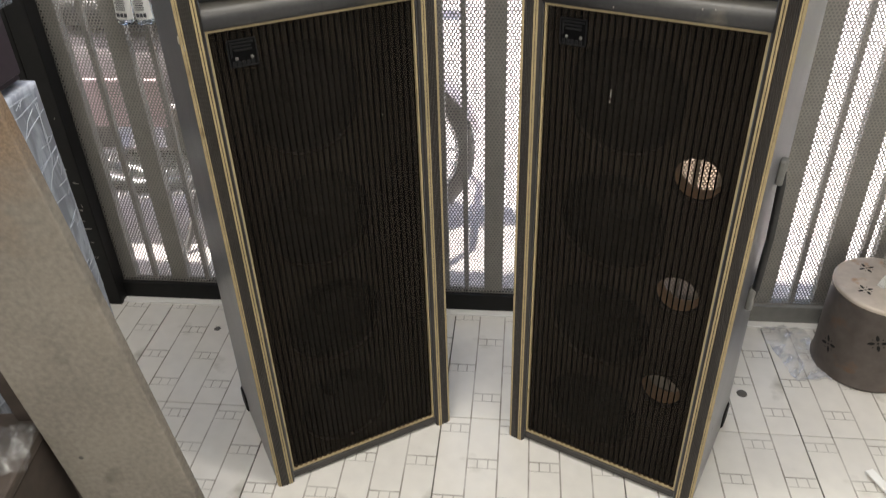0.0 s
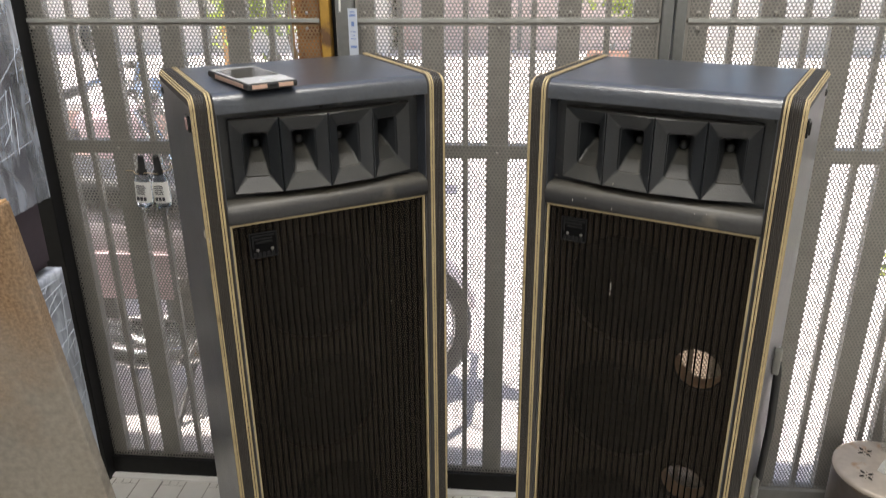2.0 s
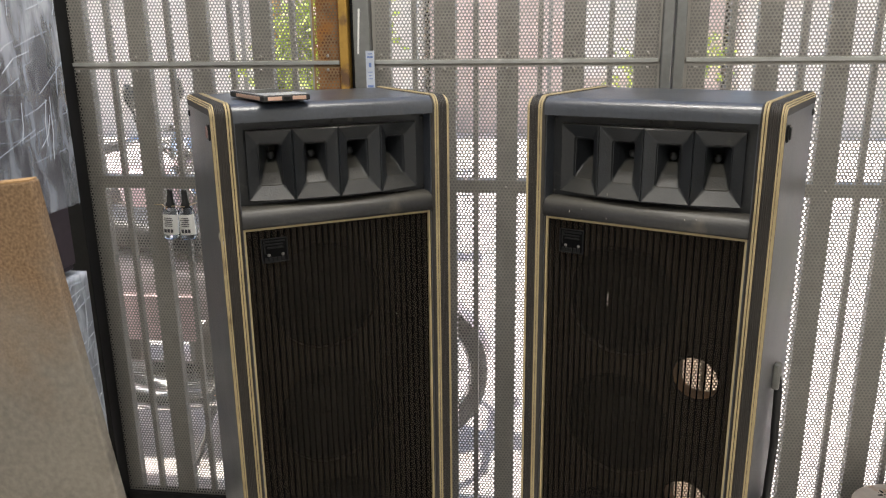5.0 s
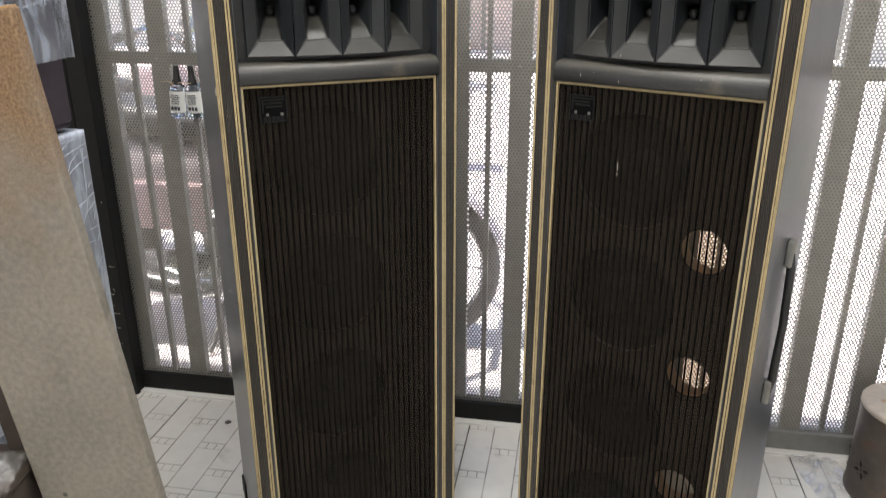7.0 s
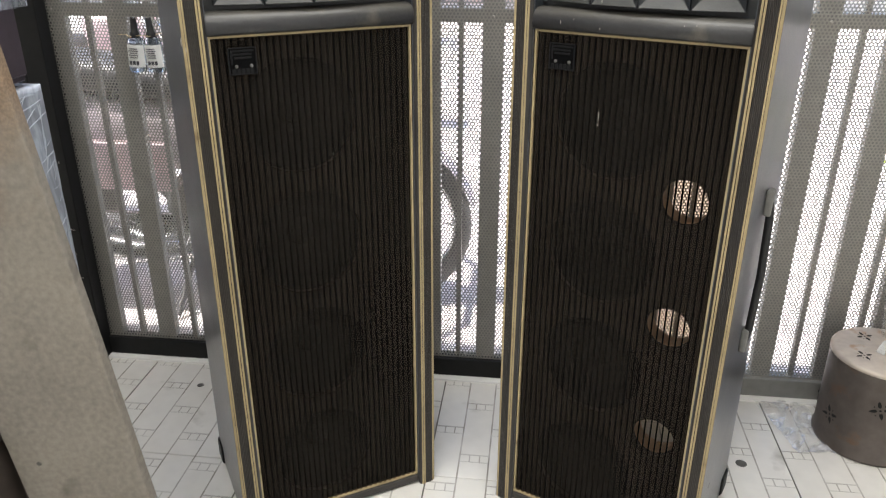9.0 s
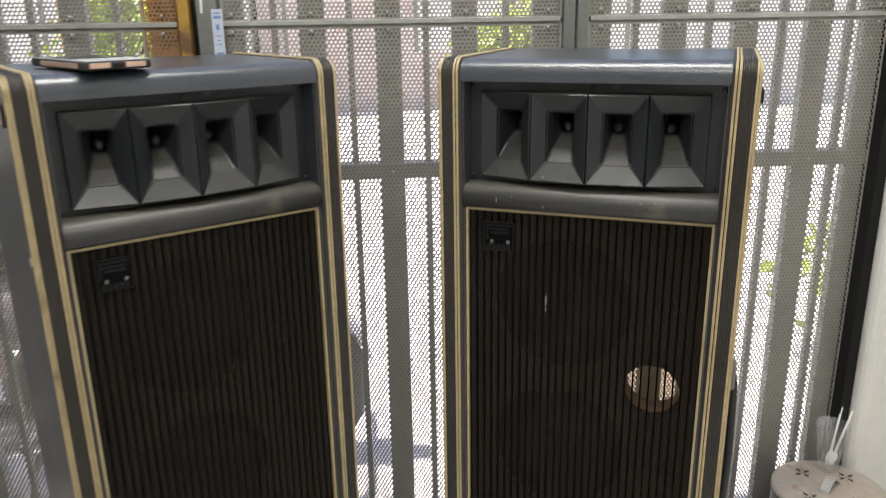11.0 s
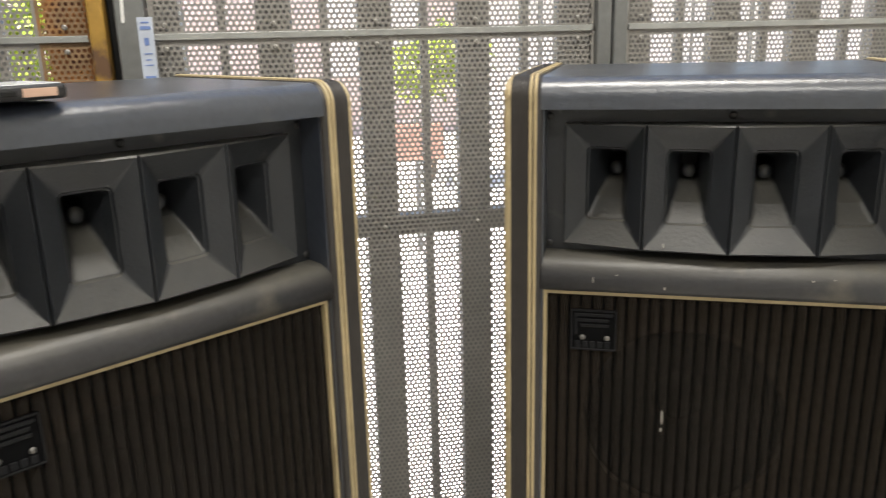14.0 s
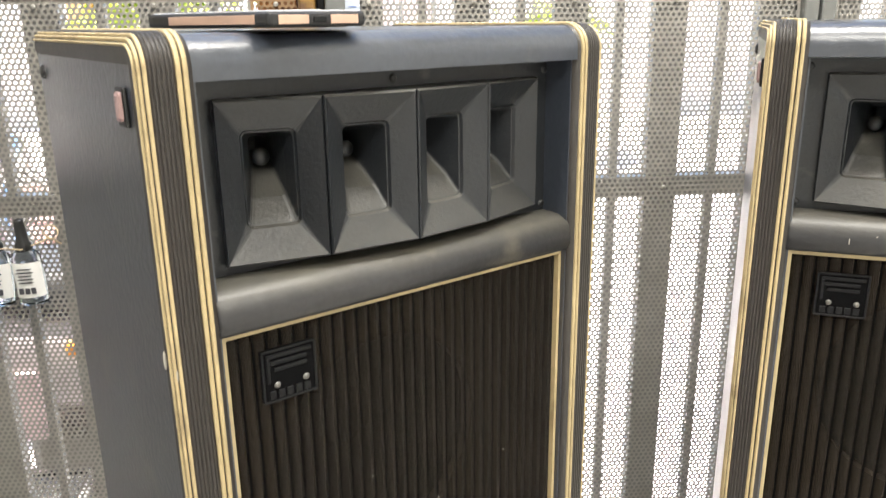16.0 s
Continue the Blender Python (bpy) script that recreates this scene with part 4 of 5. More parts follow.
def package(m, w, d, h, label, cut, bare=0.0):
    """A dark cabinet with a slanted lower edge, wrapped in creased clear film."""
    p = empty("wrapped_package", m, label, "package", "wrapped packages")
    bm = bmesh.new()
    prof = [(-w, 0), (-cut, 0), (0, cut * 0.8), (0, h), (-w, h)]
    a = [bm.verts.new((x, 0, z)) for x, z in prof]
    b = [bm.verts.new((x, d, z)) for x, z in prof]
    bm.faces.new(a)
    bm.faces.new(b[::-1])
    for i in range(5):
        j = (i + 1) % 5
        bm.faces.new((a[j], a[i], b[i], b[j]))
    bmesh.ops.recalc_face_normals(bm, faces=bm.faces)
    bmesh.ops.bevel(bm, geom=bm.edges[:], offset=0.006, segments=2, affect="EDGES")
    part("dark_cabinet", bm, "carton", p)
    bm = bmesh.new()
    prof = [(-w - 0.01, 0.005), (-cut, 0.005), (0.012, cut * 0.8), (0.014, h + 0.01), (-w - 0.01, h + 0.012)]
    per = []
    for i in range(5):
        (x0, z0), (x1, z1) = prof[i], prof[(i + 1) % 5]
        n = max(2, int(math.hypot(x1 - x0, z1 - z0) / 0.012))
        per += [(x0 + (x1 - x0) * k / n, z0 + (z1 - z0) * k / n) for k in range(n)]
    ny = 26
    rows = []
    for j in range(ny + 1):
        y = -0.014 + (d + 0.026) * j / ny
        row = []
        for x, z in per:
            q = Vector((x, y, z))
            ridge = abs(noise.noise(Vector((x * 3, y * 9, z * 9 + x * 14)))) + 0.5 * abs(noise.noise(Vector((x * 30, y * 8, z * 26))))
            k = 0.0012 * (0.5 - ridge)
            row.append(bm.verts.new((x + k, y + 0.4 * k, z + 0.3 * k)))
        rows.append(row)
    n = len(per)
    for u, v in zip(rows, rows[1:]):
        for i in range(n):
            bm.faces.new((u[i], u[(i + 1) % n], v[(i + 1) % n], v[i]))
    # wrinkled front face
    grid = []
    for iz in range(61):
        line = []
        for ix in range(25):
            x, z = -w + w * ix / 24, h * iz / 60
            if x > -cut and z < 0.8 * (x + cut):
                z = 0.8 * (x + cut)
            z = max(z, bare - 0.25 * abs(x + 0.5 * cut))
            ridge = abs(noise.noise(Vector((x * 5 + z * 3, 1.0, z * 16 - x * 11)))) + 0.5 * abs(noise.noise(Vector((x * 9, 3.0, z * 46 - x * 30))))
            line.append(bm.verts.new((x, -0.012 - 0.0028 * (0.5 - ridge), z + 0.005)))
        grid.append(line)
    for u, v in zip(grid, grid[1:]):
        for i in range(24):
            bm.faces.new((u[i], u[i + 1], v[i + 1], v[i]))
    bmesh.ops.delete(bm, geom=[f for f in bm.faces if f.calc_area() < 1e-9 or (bare and f.calc_center_median().z < bare - 0.08)], context="FACES")
    part("stretch_film", bm, "film", p, "creased clear stretch film", True)
    # taut folds of film, drawn pale so that the colour holds their glints
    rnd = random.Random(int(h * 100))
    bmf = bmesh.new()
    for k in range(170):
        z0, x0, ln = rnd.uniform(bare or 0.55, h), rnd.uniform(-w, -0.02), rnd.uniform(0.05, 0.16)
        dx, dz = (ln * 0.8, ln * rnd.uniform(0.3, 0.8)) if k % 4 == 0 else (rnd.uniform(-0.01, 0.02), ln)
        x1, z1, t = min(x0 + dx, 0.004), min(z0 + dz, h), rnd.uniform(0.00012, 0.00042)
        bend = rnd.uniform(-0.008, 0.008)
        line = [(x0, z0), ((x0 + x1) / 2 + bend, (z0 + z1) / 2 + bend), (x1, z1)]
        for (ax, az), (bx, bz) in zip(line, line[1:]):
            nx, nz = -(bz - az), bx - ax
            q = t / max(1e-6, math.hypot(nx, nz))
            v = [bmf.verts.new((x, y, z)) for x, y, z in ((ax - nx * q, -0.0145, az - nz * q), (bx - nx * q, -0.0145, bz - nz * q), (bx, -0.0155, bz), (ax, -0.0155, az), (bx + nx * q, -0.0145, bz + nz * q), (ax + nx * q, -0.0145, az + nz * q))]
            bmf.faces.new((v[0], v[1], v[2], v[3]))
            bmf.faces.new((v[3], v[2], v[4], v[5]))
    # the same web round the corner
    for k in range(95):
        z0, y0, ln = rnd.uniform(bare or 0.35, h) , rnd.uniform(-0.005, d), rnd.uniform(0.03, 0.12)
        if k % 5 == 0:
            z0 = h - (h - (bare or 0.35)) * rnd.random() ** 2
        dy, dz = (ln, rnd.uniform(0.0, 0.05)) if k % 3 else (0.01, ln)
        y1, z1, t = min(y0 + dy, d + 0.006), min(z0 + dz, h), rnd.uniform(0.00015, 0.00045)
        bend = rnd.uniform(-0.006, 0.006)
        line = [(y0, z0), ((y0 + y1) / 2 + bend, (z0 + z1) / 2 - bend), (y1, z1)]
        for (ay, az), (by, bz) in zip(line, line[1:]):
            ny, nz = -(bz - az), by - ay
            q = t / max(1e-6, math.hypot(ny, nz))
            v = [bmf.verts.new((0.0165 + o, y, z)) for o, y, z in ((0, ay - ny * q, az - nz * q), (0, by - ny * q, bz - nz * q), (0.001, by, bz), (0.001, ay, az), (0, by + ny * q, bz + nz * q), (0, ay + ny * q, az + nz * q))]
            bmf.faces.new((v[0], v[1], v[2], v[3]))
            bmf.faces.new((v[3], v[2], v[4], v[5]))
    ob = part("film_creases", bmf, "fold", p, "web of fine film creases, their glints painted pale")
    ob["kind"] = "stuff"
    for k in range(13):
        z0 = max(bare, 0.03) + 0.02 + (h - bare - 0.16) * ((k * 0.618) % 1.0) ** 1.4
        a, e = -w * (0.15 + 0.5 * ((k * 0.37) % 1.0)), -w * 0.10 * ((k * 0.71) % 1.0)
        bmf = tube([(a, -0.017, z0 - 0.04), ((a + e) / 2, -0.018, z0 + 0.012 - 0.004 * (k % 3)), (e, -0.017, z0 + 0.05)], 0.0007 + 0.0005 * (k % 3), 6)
        part("film_fold", bmf, "fold", p, "taut fold of film with its glint painted pale", True)
    return p


package(pose(-0.592, 0.930, 0.0), 0.34, 0.210, 0.90, "dark cabinet wrapped in clear stretch film on the floor", 0.015)
package(pose(-0.584, 0.925, 0.915), 0.36, 0.215, 0.72, "dark cabinet wrapped in clear stretch film, stacked on another", 0.012, 0.20)

def crumple(name, m, rx, ry, h, material, label, category, seed, nu=40, nv=26, cx=1.0):
    ob_m = bmesh.new()
    rows = []
    off = Vector((seed, seed * 0.7, 0))
    for j in range(nv + 1):
        row = []
        for i in range(nu + 1):
            u, v = 2 * i / nu - 1, 2 * j / nv - 1
            edge = 1 + 0.10 * noise.noise(Vector((u * 3, v * 3, seed)))
            p = Vector((u * rx * edge, v * ry * edge, 0))
            f = abs(noise.noise(p * (7 / max(rx, ry) * 0.35) + off)) + 0.45 * abs(noise.noise(p * (18 / max(rx, ry) * 0.35) - off))
            fall = (1 - abs(u) ** 4) * (1 - abs(v) ** 4)
            p.z = 0.002 + h * f * (0.35 + 0.65 * fall)
            row.append(ob_m.verts.new(p))
        rows.append(row)
    for a, b in zip(rows, rows[1:]):
        for i in range(nu):
            ob_m.faces.new((a[i], a[i + 1], b[i + 1], b[i]))
    ob = part(name, ob_m, material, None, "", True)
    ob.matrix_world = m
    return tagged(ob, label, category)


crumple("plastic_bag", pose(0.915, 1.640, 0.001, 0, 0, 14), 0.060, 0.105, 0.022, "bag", "flat clear plastic bag lying on the tiles", "plastic bag", 8.4)

crumple("plastic_sheet", pose(-0.585, 0.785, 0.4615, 0, 0, 20), 0.055, 0.05, 0.035, "pvc", "crumpled clear plastic sheet on the dark chest", "plastic sheet", 3.1)

# ---- things beside the gate: tin, cup, spoon ----
tin = empty("tin_burner", pose(1.062, 1.620, 0), "tarnished round tin with pierced flower holes on the floor", "tin")
part("drum", lathe([(0, 0.0), (0.116, 0.0), (0.120, 0.004), (0.120, 0.010), (0.117, 0.014), (0.117, 0.222), (0.119, 0.228), (0.117, 0.232), (0.10, 0.232)], 64), "pot", tin, "", True)
lid = part("lid", lathe([(0.118, 0.230), (0.1185, 0.236), (0.112, 0.240), (0.06, 0.242), (0, 0.243)], 64), "potlid", tin, "pale lid stained with rust", True)


def flower(parent, place, size=1.0, petals=4):
    """Pierced petals: almond-shaped cuts round a small round one."""
    bm = bmesh.new()
    for k in range(petals):
        a = 2 * math.pi * k / petals + 0.3
        ring = []
        for i in range(12):
            t = 2 * math.pi * i / 12
            ring.append(bm.verts.new(Matrix.Rotation(a, 4, "Z") @ Vector((0.015 + 0.0085 * math.cos(t), 0.0038 * math.sin(t) * (1 - 0.35 * math.cos(t)), 0.0))))
        bm.faces.new(ring)
    for k in range(petals):
        a = 2 * math.pi * (k + 0.5) / petals + 0.3
        bmesh.ops.create_circle(bm, cap_ends=True, segments=8, radius=0.0016, matrix=Matrix.Translation((0.0155 * math.cos(a), 0.0155 * math.sin(a), 0)))
    bmesh.ops.create_circle(bm, cap_ends=True, segments=10, radius=0.0027)
    bm.transform(place @ Matrix.Scale(size, 4))
    part("pierced_flower", bm, "hole", parent, "dark pierced flower")


for k in range(7):
    a = radians(200 + 360 / 7 * k)
    z = 0.15 if k % 2 else 0.085
    place = Matrix.Translation((0.1177 * math.cos(a), 0.1177 * math.sin(a), z)) @ Matrix.Rotation(a, 4, "Z") @ Matrix.Rotation(math.pi / 2, 4, "Y")
    flower(tin, place)
for a in (205, 300, 30, 115):
    flower(lid, Matrix.Translation((0.068 * math.cos(radians(a)), 0.068 * math.sin(radians(a)), 0.2424)), 0.85)
bm = bmesh.new()
arch = [(-0.030, 0.243), (-0.027, 0.2445), (-0.022, 0.252), (-0.012, 0.262), (0.0, 0.266), (0.012, 0.262), (0.022, 0.252), (0.027, 0.2445), (0.034, 0.243)]
top_side = [[bm.verts.new((x, y, z)) for x, z in arch] for y in (-0.010, 0.010)]
low_side = [[bm.verts.new((x, y, z - 0.0012)) for x, z in arch] for y in (-0.010, 0.010)]
for i in range(len(arch) - 1):
    bm.faces.new((top_side[0][i], top_side[0][i + 1], top_side[1][i + 1], top_side[1][i]))
    bm.faces.new((low_side[1][i], low_side[1][i + 1], low_side[0][i + 1], low_side[0][i]))
    for q in (0, 1):
        bm.faces.new((top_side[q][i], low_side[q][i], low_side[q][i + 1], top_side[q][i + 1]))
bm.transform(Matrix.Rotation(radians(35), 4, "Z"))
part("strap_handle", bm, "chrome", tin, "bright bent metal strap handle", True)

cup = empty("plastic_cup", pose(1.096, 1.690, 0.2425), "clear plastic cup holding white spoons on the tin", "cup")
part("cup_wall", lathe([(0, 0.001), (0.021, 0.001), (0.022, 0.004), (0.034, 0.112), (0.0365, 0.114), (0.0365, 0.116), (0.0335, 0.115), (0.0212, 0.005), (0, 0.003)], 36), "pvc", cup, "", True)
for k, (dx, ang, ln) in enumerate(((0.004, 24, 0.150), (-0.004, 15, 0.135), (0.010, 32, 0.142))):
    bm = box(-0.0028, 0.0028, -0.001, 0.001, 0.03, ln, 0.0006)
    bmesh.ops.create_uvsphere(bm, u_segments=14, v_segments=8, radius=1, matrix=Matrix.Translation((0, 0, 0.026)) @ Matrix.Diagonal((0.011, 0.0025, 0.017, 1)))
    bm.transform(pose(dx * 0.4, 0.004 * (k - 1), 0.004, 0, ang * 0.6, 20 * k))
    part("spoon", bm, "spoon", cup, "white plastic spoon", True)
bm = box(-0.010, 0.010, -0.05, 0.05, 0.0, 0.004, 0.0015)
for v in bm.verts:
    v.co.z += 0.010 * (v.co.y / 0.05) ** 2
strip = part("plastic_strip", bm, "spoon", None)
strip.matrix_world = pose(0.972, 1.205, 0.001, 0, 0, 22)
tagged(strip, "white curved plastic strip lying on the tiles", "plastic strip")

# ---- phone on the loudspeaker ----
ph = empty("phone", pose(-0.2560, 1.2440, TALL + 0.0005, 0, 0, 40), "white phone in a black rubber case lying on the loudspeaker", "phone")
bm = box(-0.0405, 0.0405, -0.0865, 0.0865, 0.0, 0.0105, 0.0033, 3)
part("case", bm, "case", ph, "black rubber case")
part("face", box(-0.0375, 0.0375, -0.0825, 0.0825, 0.0100, 0.0112, 0.0005), "silver", ph, "white glossy phone face")
part("screen", box(-0.0345, 0.0345, -0.030, 0.066, 0.0112, 0.0116, 0.0002), "screen", ph, "black glossy screen")
part("key_row", box(-0.012, 0.012, -0.072, -0.062, 0.0112, 0.0117, 0.0002), "seam", ph)
for x0, x1 in ((-0.033, -0.009), (0.009, 0.033)):
    part("rose_band", box(x0, x1, -0.0868, -0.0855, 0.0022, 0.0082, 0.0005), "rose", ph, "rose metal band")
part("rose_band", box(-0.0410, -0.0400, -0.070, 0.050, 0.0022, 0.0082, 0.0004), "rose", ph, "rose metal band")
part("socket", box(-0.0055, 0.0055, -0.0872, -0.0860, 0.0032, 0.0072, 0.0008), "hole", ph, "small dark charging socket")

# ---- bottles hung on the gate ----
def bottle(x, lean):
    b = empty("spray_bottle", pose(x, FY - 0.024, 0.815, 0, lean), "small clear bottle with white label and black cap", "bottle", "bottles tied to the gate")
    bm = lathe([(0, 0), (0.0185, 0), (0.0205, 0.003), (0.0205, 0.070), (0.018, 0.077), (0.010, 0.082), (0.009, 0.086), (0, 0.086)], 28)
    for v in bm.verts:
        v.co.y *= 0.72
    part("bottle_body", bm, "bottle", b, "clear bluish plastic", True)
    bm = lathe([(0.0209, 0.012), (0.0209, 0.064)], 28)
    bmesh.ops.delete(bm, geom=[f for f in bm.faces if f.calc_center_median().y > -0.004], context="FACES")
    for v in bm.verts:
        v.co.y *= 0.72
    lab = part("bottle_label", bm, "label", b, "white paper label", True)
    bm = bmesh.new()
    for k, (z, w) in enumerate(((0.055, 0.010), (0.050, 0.012), (0.045, 0.009), (0.040, 0.011), (0.035, 0.010))):
        block(bm, -w, w, -0.0160, -0.0154, z - 0.0009, z + 0.0009)
    for k in range(3):
        block(bm, -0.012 + 0.0085 * k, -0.0055 + 0.0085 * k, -0.0160, -0.0150, 0.018, 0.027)
    part("label_print", bm, "ink", lab, "dark printed bars")
    part("spray_cap", lathe([(0.0115, 0.080), (0.0115, 0.090), (0.0085, 0.094), (0.0068, 0.122), (0.0060, 0.126), (0, 0.1265)], 20), "cap", b, "tall black nozzle cap", True)


bottle(-0.722, 3)
bottle(-0.674, -2)
pts = [(-0.770, FY - 0.004, 0.897), (-0.745, FY - 0.012, 0.899), (-0.728, FY - 0.036, 0.898), (-0.700, FY - 0.030, 0.900), (-0.676, FY - 0.036, 0.899), (-0.652, FY - 0.010, 0.905)]
pts += [(-0.645 + 0.011 * math.cos(a), FY - 0.006, 0.916 + 0.011 * math.sin(a)) for a in np.linspace(-2.4, 3.4, 12)] + [(-0.632, FY - 0.004, 0.897)]
tie = part("string_tie", tube(pts, 0.0011, 6), "string", None, "", True)
tagged(tie, "thin tan string tying two bottles to the gate", "string")

# ---- sticker on the gate post ----
st = empty("sticker", pose(-0.192, 1.7460, 1.222), "white paper sticker with blue print on the gate post", "sticker")
paper = part("paper", box(-0.009, 0.011, -0.0010, 0.0, -0.050, 0.050), "sticker", st)
for z, w, hgt in ((0.043, 0.007, 0.0022), (0.036, 0.009, 0.0045), (0.018, 0.004, 0.010), (0.002, 0.007, 0.0016), (-0.006, 0.005, 0.0016), (-0.013, 0.007, 0.0016), (-0.030, 0.009, 0.0050)):
    part("print_bar", box(0.001 - w * 0.75, 0.001 + w * 0.75, -0.0016, -0.0009, z - hgt / 2, z + hgt / 2), "blueink", paper, "blue printed bar")

dr = part("paint_run", box(-0.0022, 0.0022, -0.0012, 0.0, -0.05, 0.05, 0.0005), "label", bpy.data.objects["gate_post_3"], "white run of dried paint")
dr.matrix_world = pose(-0.2160, 1.7466, 1.315, 0, 3)

# ---- street ----
tag_setting(part("ground", box(-80, 80, -80, 160, -0.40, -0.06), "concrete", None), "sunlit concrete street", "ground")


def wheel(bike, x, r):
    w = part("wheel", lathe([(r - 0.052, -0.016), (r - 0.040, -0.024), (r - 0.016, -0.026), (r, -0.012), (r, 0.012), (r - 0.016, 0.026), (r - 0.040, 0.024), (r - 0.052, 0.016), (r - 0.052, -0.016)], 44, pose(x, 0, r, 90)), "tyre", bike, "black rubber tyre", True)
    part("rim", lathe([(r - 0.052, -0.016), (r - 0.062, -0.010), (r - 0.062, 0.010), (r - 0.052, 0.016)], 44, pose(x, 0, r, 90)), "chrome", w, "bright metal rim", True)
    part("hub", lathe([(0, -0.05), (0.04, -0.05), (0.055, -0.02), (0.055, 0.02), (0.04, 0.05), (0, 0.05)], 20, pose(x, 0, r, 90)), "screw", w, "grey hub", True)
    for k in range(12):
        a = 2 * math.pi * k / 12
        part("spoke", tube([(x + 0.05 * math.cos(a + 0.3), 0.02 * (-1) ** k, r + 0.05 * math.sin(a + 0.3)), (x + (r - 0.060) * math.cos(a), 0, r + (r - 0.060) * math.sin(a))], 0.0028, 5), "chrome", w)


def motorbike(m, label, paint):
    b = empty("motorbike", m, label, "motorbike", "parked motorbikes")
    r = 0.28
    wheel(b, 0, r)
    wheel(b, -1.22, r)
    for s in (-1, 1):
        part("fork_leg", tube([(0, s * 0.055, r), (-0.10, s * 0.055, 0.62), (-0.17, s * 0.05, 0.86)], 0.016, 10), "chrome", b, "", True)
    bm = lathe([(0.292, -0.04), (0.305, -0.026), (0.305, 0.026), (0.292, 0.04)], 48, pose(0, 0, r, 90))
    bmesh.ops.delete(bm, geom=[f for f in bm.faces if f.calc_center_median().z < r + 0.08], context="FACES")
    part("front_fender", bm, paint, b, "", True)
    bm = box(-0.36, -0.12, -0.10, 0.10, 0.34, 0.86, 0.05, 3)
    for v in bm.verts:
        v.co.x += 0.22 * (0.60 - v.co.z)
    part("leg_shield", bm, paint, b, "painted leg shield", True)
    part("engine", box(-0.72, -0.40, -0.11, 0.11, 0.18, 0.42, 0.03, 2), "screw", b, "grey engine block")
    for k in range(7):
        part("engine_fin", box(-0.52 + 0.018 * k, -0.510 + 0.018 * k, -0.13, 0.13, 0.22, 0.40, 0.002), "screw", b)
    bm = box(-1.35, -0.42, -0.12, 0.12, 0.44, 0.66, 0.06, 3)
    for v in bm.verts:
        v.co.z += 0.10 * max(0, (-0.6 - v.co.x))
    part("tail_body", bm, paint, b, "painted tail panel", True)
    bm = box(-1.30, -0.44, -0.12, 0.12, 0.68, 0.77, 0.035, 3)
    for v in bm.verts:
        v.co.z += 0.09 * max(0, (-0.6 - v.co.x)) + 0.02 * math.cos(v.co.x * 9)
    part("saddle", bm, "seatskin", b, "long black saddle", True)
    part("head_lamp", lathe([(0, 0.05), (0.05, 0.045), (0.075, 0.01), (0.07, -0.06), (0, -0.08)], 24, pose(-0.10, 0, 0.90, 0, 80)), "chrome", b, "round head lamp", True)
    part("handlebar", tube([(-0.30, -0.34, 0.98), (-0.22, -0.22, 1.0), (-0.18, 0, 0.92), (-0.22, 0.22, 1.0), (-0.30, 0.34, 0.98)], 0.014, 8), "chrome", b, "", True)
    for s in (-1, 1):
        part("grip", tube([(-0.27, s * 0.29, 0.985), (-0.33, s * 0.39, 0.97)], 0.018, 10), "tyre", b)
        part("mirror", lathe([(0, 0.008), (0.045, 0.006), (0.05, -0.004), (0, -0.012)], 20, pose(-0.22, s * 0.28, 1.16, 0, 80)), "case", b, "", True)
        part("mirror_stem", tube([(-0.22, s * 0.22, 1.0), (-0.22, s * 0.27, 1.12)], 0.005, 6), "case", b)
        part("indicator", box(-0.60, -0.44, s * 0.115 - 0.012, s * 0.115 + 0.012, 0.585, 0.625, 0.010, 2), "orange", b, "orange indicator lens")
    part("exhaust", tube([(-0.55, -0.12, 0.22), (-0.80, -0.16, 0.20), (-1.05, -0.17, 0.26), (-1.42, -0.17, 0.34)], 0.042, 14), "chrome", b, "bright exhaust pipe", True)
    for s in (-1, 1):
        part("shock_absorber", tube([(-1.12, s * 0.14, 0.32), (-1.02, s * 0.14, 0.60)], 0.020, 10), "chrome", b, "bright spring and damper", True)
        for k in range(6):
            part("spring_coil", lathe([(0.022, -0.005), (0.030, 0), (0.022, 0.005)], 14, pose(-1.105 + 0.014 * k, s * 0.14, 0.36 + 0.038 * k)), "orange" if k == 2 else "screw", b)
        part("foot_peg", tube([(-0.60, s * 0.10, 0.26), (-0.60, s * 0.27, 0.26)], 0.013, 8), "tyre", b)
        part("side_cover", box(-0.95, -0.66, s * 0.125 - 0.008, s * 0.125 + 0.008, 0.40, 0.56, 0.006, 2), "mauve", b, "mauve side cover")
    part("chain_case", box(-1.25, -0.58, -0.125, -0.095, 0.22, 0.32, 0.014, 2), "chrome", b, "bright chain case")
    for k in range(4):
        part("cable", tube([(-0.22, -0.06 + 0.04 * k, 0.96), (-0.05 + 0.02 * k, -0.08 + 0.04 * k, 0.80), (-0.14, -0.05 + 0.03 * k, 0.60), (-0.42, -0.06 + 0.03 * k, 0.40)], 0.005, 6), "tyre", b, "black cable", True)
    part("carrier", tube([(-1.30, -0.10, 0.86), (-1.50, -0.08, 0.84), (-1.50, 0.08, 0.84), (-1.30, 0.10, 0.86)], 0.009, 8), "chrome", b, "bright rear carrier", True)
    part("tail_lamp", box(-1.42, -1.35, -0.05, 0.05, 0.62, 0.70, 0.012, 2), "orange", b, "orange tail lamp")
    part("side_stand", tube([(-0.62, -0.10, 0.22), (-0.66, -0.24, 0.01)], 0.010, 6), "tyre", b)
    return b


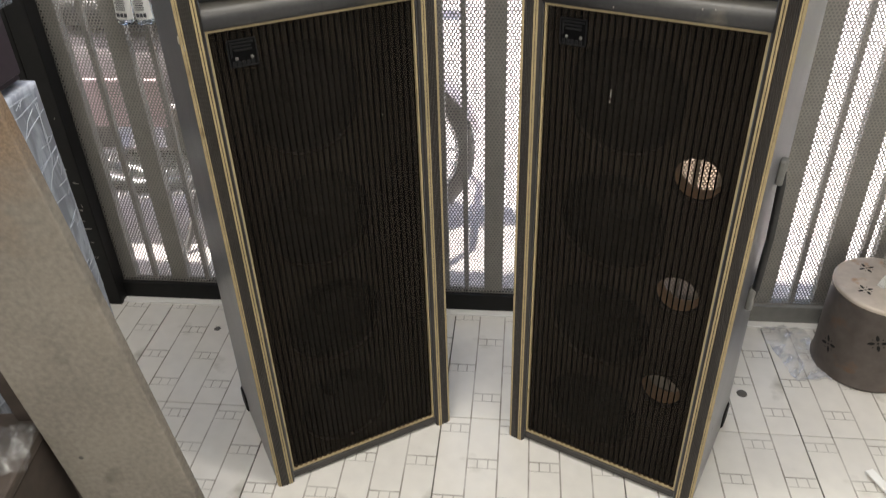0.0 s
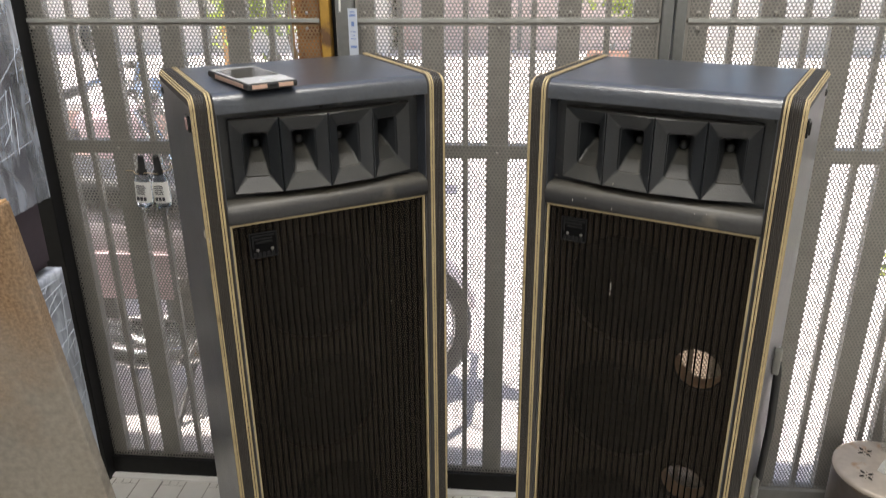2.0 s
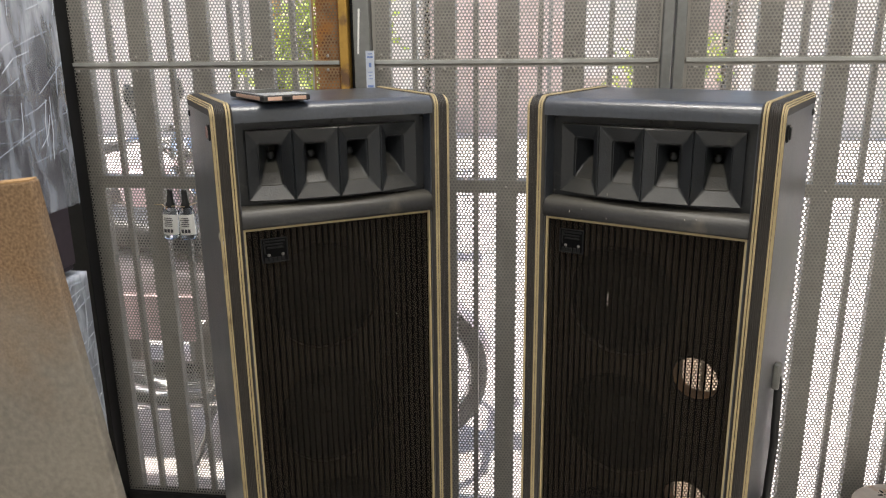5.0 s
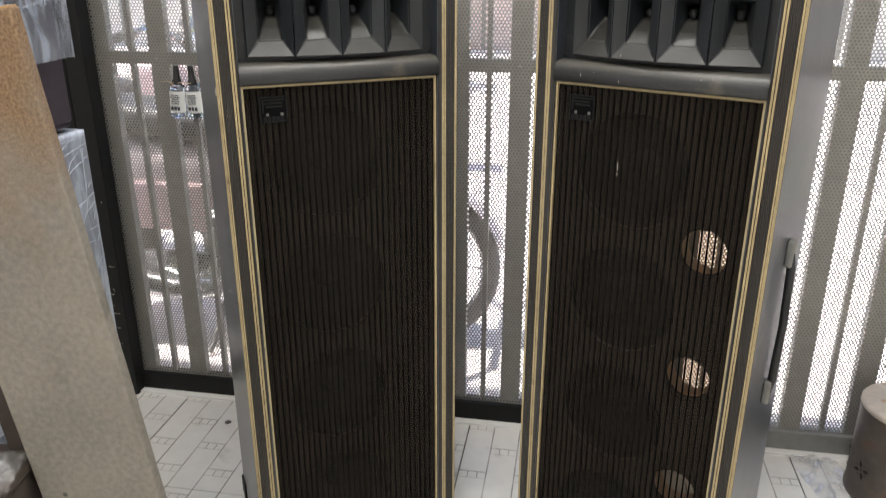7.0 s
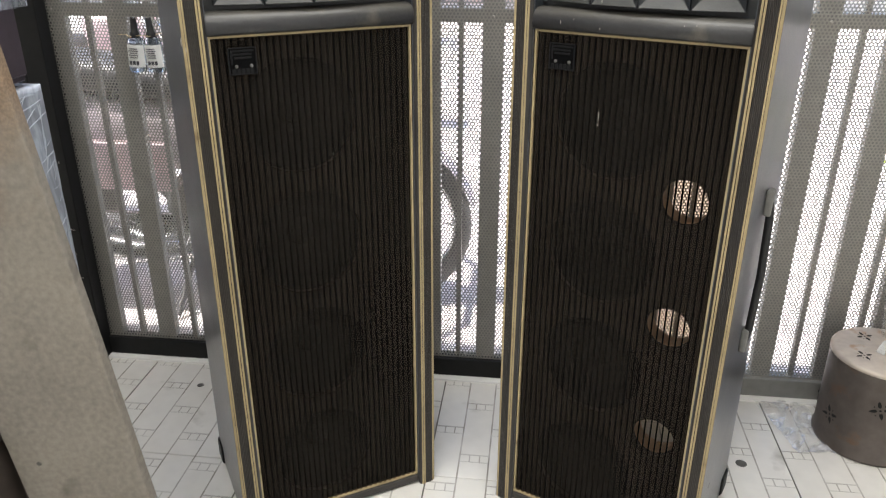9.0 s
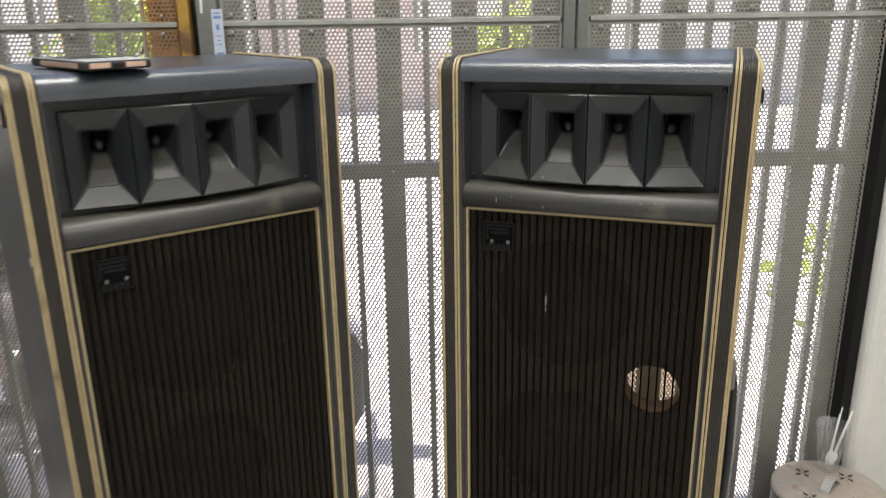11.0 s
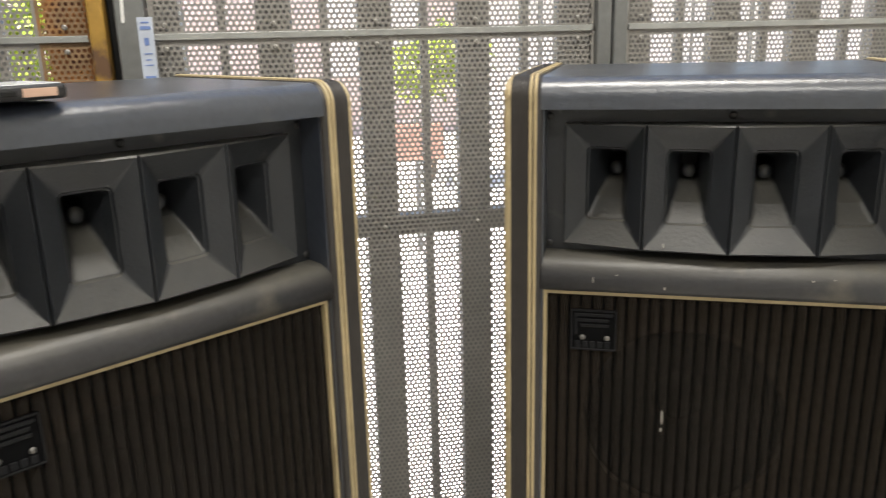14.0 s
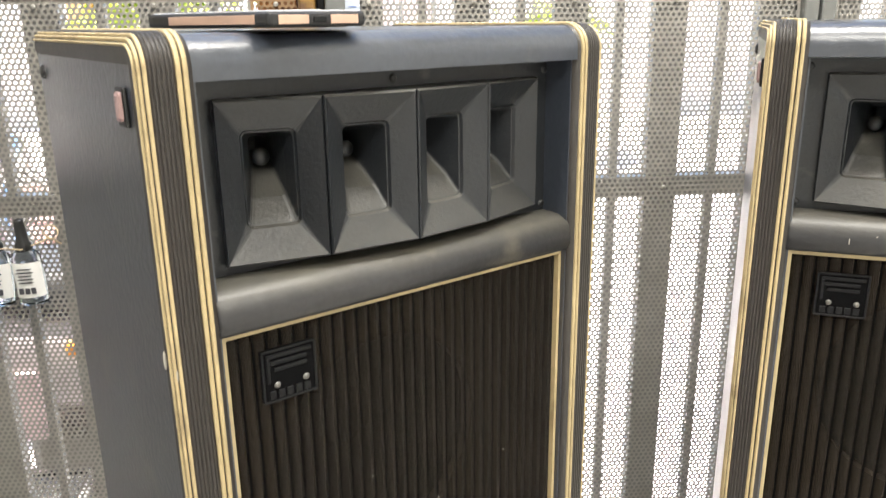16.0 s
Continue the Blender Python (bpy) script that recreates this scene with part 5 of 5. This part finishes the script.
motorbike(pose(-0.24, 2.32, -0.06), "silver motorbike parked outside the gate", "paint")
motorbike(pose(-1.15, 3.0, -0.06, 0, 0, 8), "pinkish grey motorbike parked outside the gate", "mauve")


def tree(m, h, crown, leaves, size, seed, label, category="tree"):
    rnd = random.Random(seed)
    t = empty(category.replace(" ", "_"), m, label, category, "street trees" if category == "tree" else "")
    pts = [(0.03 * math.sin(k * 1.3), 0.03 * math.cos(k), h * k / 6) for k in range(7)]
    bm = bmesh.new()
    rows = []
    for k, p in enumerate(pts):
        r = h * 0.03 * (1 - 0.1 * k)
        rows.append([bm.verts.new((p[0] + r * math.cos(a), p[1] + r * math.sin(a), p[2])) for a in np.linspace(0, 2 * math.pi, 9)[:-1]])
    for a, b in zip(rows, rows[1:]):
        for i in range(8):
            bm.faces.new((a[i], a[(i + 1) % 8], b[(i + 1) % 8], b[i]))
    part("trunk", bm, "bark", t, "", True)
    ends = []
    for k in range(9):
        a, e = rnd.uniform(0, 6.28), rnd.uniform(0.2, 1.1)
        z0 = h * rnd.uniform(0.55, 1.0)
        end = Vector((crown * math.cos(a) * math.cos(e) * 0.8, crown * math.sin(a) * math.cos(e) * 0.8, z0 + crown * math.sin(e) * 0.9))
        ends.append(end)
        part("limb", tube([(0, 0, z0), tuple(end * 0.5 + Vector((0, 0, z0 * 0.5 + 0.05 * h))), tuple(end)], h * 0.010, 6), "bark", t)
    bm = bmesh.new()
    for k in range(leaves):
        c = rnd.choice(ends)
        p = c + Vector((rnd.gauss(0, 1), rnd.gauss(0, 1), rnd.gauss(0, 0.8))) * crown * 0.30
        q = Matrix.Translation(p) @ Euler((rnd.uniform(-1, 1), rnd.uniform(-1, 1), rnd.uniform(0, 6.28))).to_matrix().to_4x4()
        l = size * rnd.uniform(0.7, 1.3)
        bm.faces.new([bm.verts.new(q @ Vector(v)) for v in ((0, 0, 0), (0.28 * l, 0.4 * l, 0.04 * l), (0, l, 0), (-0.28 * l, 0.4 * l, 0.04 * l))])
    part("crown", bm, "leaf", t, "crown of many green leaves")
    return t


tree(pose(-2.05, 7.8, -0.06), 1.25, 0.55, 1800, 0.12, 5, "leafy green street tree in sunlight")
tree(pose(1.35, 7.6, -0.06), 1.05, 0.46, 1100, 0.10, 6, "leafy green street tree in sunlight")
tree(pose(1.84, 2.78, -0.06), 0.46, 0.22, 210, 0.075, 7, "small green plant outside the gate", "plant")


def house(x0, x1, y, h, wall, label, doors):
    g = empty("house", pose(0, y, -0.06), label, "house", "houses across the street")
    part("house_wall", box(x0, x1, 0, 4, 0, h), wall, g)
    part("roof", box(x0 - 0.2, x1 + 0.2, -0.5, 4.2, h, h + 0.25, 0.02), "bar", g)
    for k, (a, b, z0, z1, mt, nm) in enumerate(doors):
        o = part(nm, box(a, b, -0.05, 0.02, z0, z1, 0.01), mt, g)
        part("frame", box(a - 0.06, b + 0.06, -0.03, 0.0, z0, z1 + 0.06, 0.005), "bar", o)
        for j in range(1, 6):
            x = a + (b - a) * j / 6
            part("slat", box(x - 0.02, x + 0.02, -0.07, -0.051, z0 + 0.05, z1 - 0.05, 0.004), mt, o)


house(-9.0, -1.6, 11.0, 3.4, "cream", "cream rendered house across the street", [(-6.5, -4.2, 0, 2.5, "cream", "shutter"), (-3.6, -2.4, 0.9, 2.1, "facade", "window")])
house(-1.5, 2.6, 11.4, 3.8, "facade", "faded red house across the street", [(-1.1, 0.2, 0, 2.4, "facade", "door"), (0.7, 2.0, 0.8, 2.2, "cream", "window")])
house(2.8, 11.0, 11.0, 2.1, "cream", "pale house across the street", [(3.6, 5.8, 0, 1.9, "cream", "shutter"), (6.8, 8.6, 0.8, 1.9, "cream", "window")])
low = empty("low_wall", pose(0, 4.6, -0.06), "low faded pink brick wall along the street", "wall")
for k in range(5):
    z = 0.10 * k
    for i in range(14):
        x = -4.4 + 0.27 * i + 0.135 * (k % 2)
        part("brick", box(x, x + 0.262, 0.0, 0.12, z, z + 0.093, 0.006, 1), "pinkbrick", low)
part("coping", box(-4.45, -0.45, -0.03, 0.15, 0.50, 0.55, 0.008), "cream", low, "pale coping")
pl = empty("pillar", pose(-2.66, 7.9, -0.06), "orange painted brick gate pillar across the street", "pillar")
part("shaft", box(-0.11, 0.11, -0.11, 0.11, 0, 2.1, 0.008), "pillar", pl)
part("cap", box(-0.14, 0.14, -0.14, 0.14, 2.1, 2.18, 0.012), "cream", pl, "pale stone cap")
sg = empty("street_sign", pose(0.79, 5.2, -0.06), "low red sign board on a thin pole", "sign")
part("pole", tube([(0, 0, 0), (0, 0, 0.84)], 0.018, 10), "steel", sg)
part("board", box(-0.16, 0.16, -0.030, -0.019, 0.58, 0.80, 0.008), "red", sg, "red sign board")

# ---- floor pieces ----
for x, y, r in ((0.741, 1.480, 0.0125), (-0.629, 1.635, 0.009)):
    o = part("floor_plug", lathe([(0, 0.0013), (r * 0.8, 0.0012), (r, 0.0004), (r * 1.02, 0)], 24, pose(x, y, 0.0002)), "stain", None, "", True)
    tagged(o, "small dark round plug in the tile", "floor plug")
bm = bmesh.new()
h = TILE / 2 - 0.0011
block(bm, -h, h, -h, h, -0.009, 0.0, 0.0008, 1)
tile_mesh = bpy.data.meshes.new("tile")
bm.to_mesh(tile_mesh)
bm.free()
tile_mesh.materials.append(M["tile"])
for i in range(-6, 5):
    for j in range(-9, 2):
        x, y = 0.024 + TILE * (i + 0.5), 1.353 + TILE * (j - 0.5)
        if x < -2.6 or x > 1.6 or y + TILE / 2 > 1.78:
            continue
        o = new("tile", tile_mesh)
        o.parent = floor
        o.location = (x, y, 0.0)
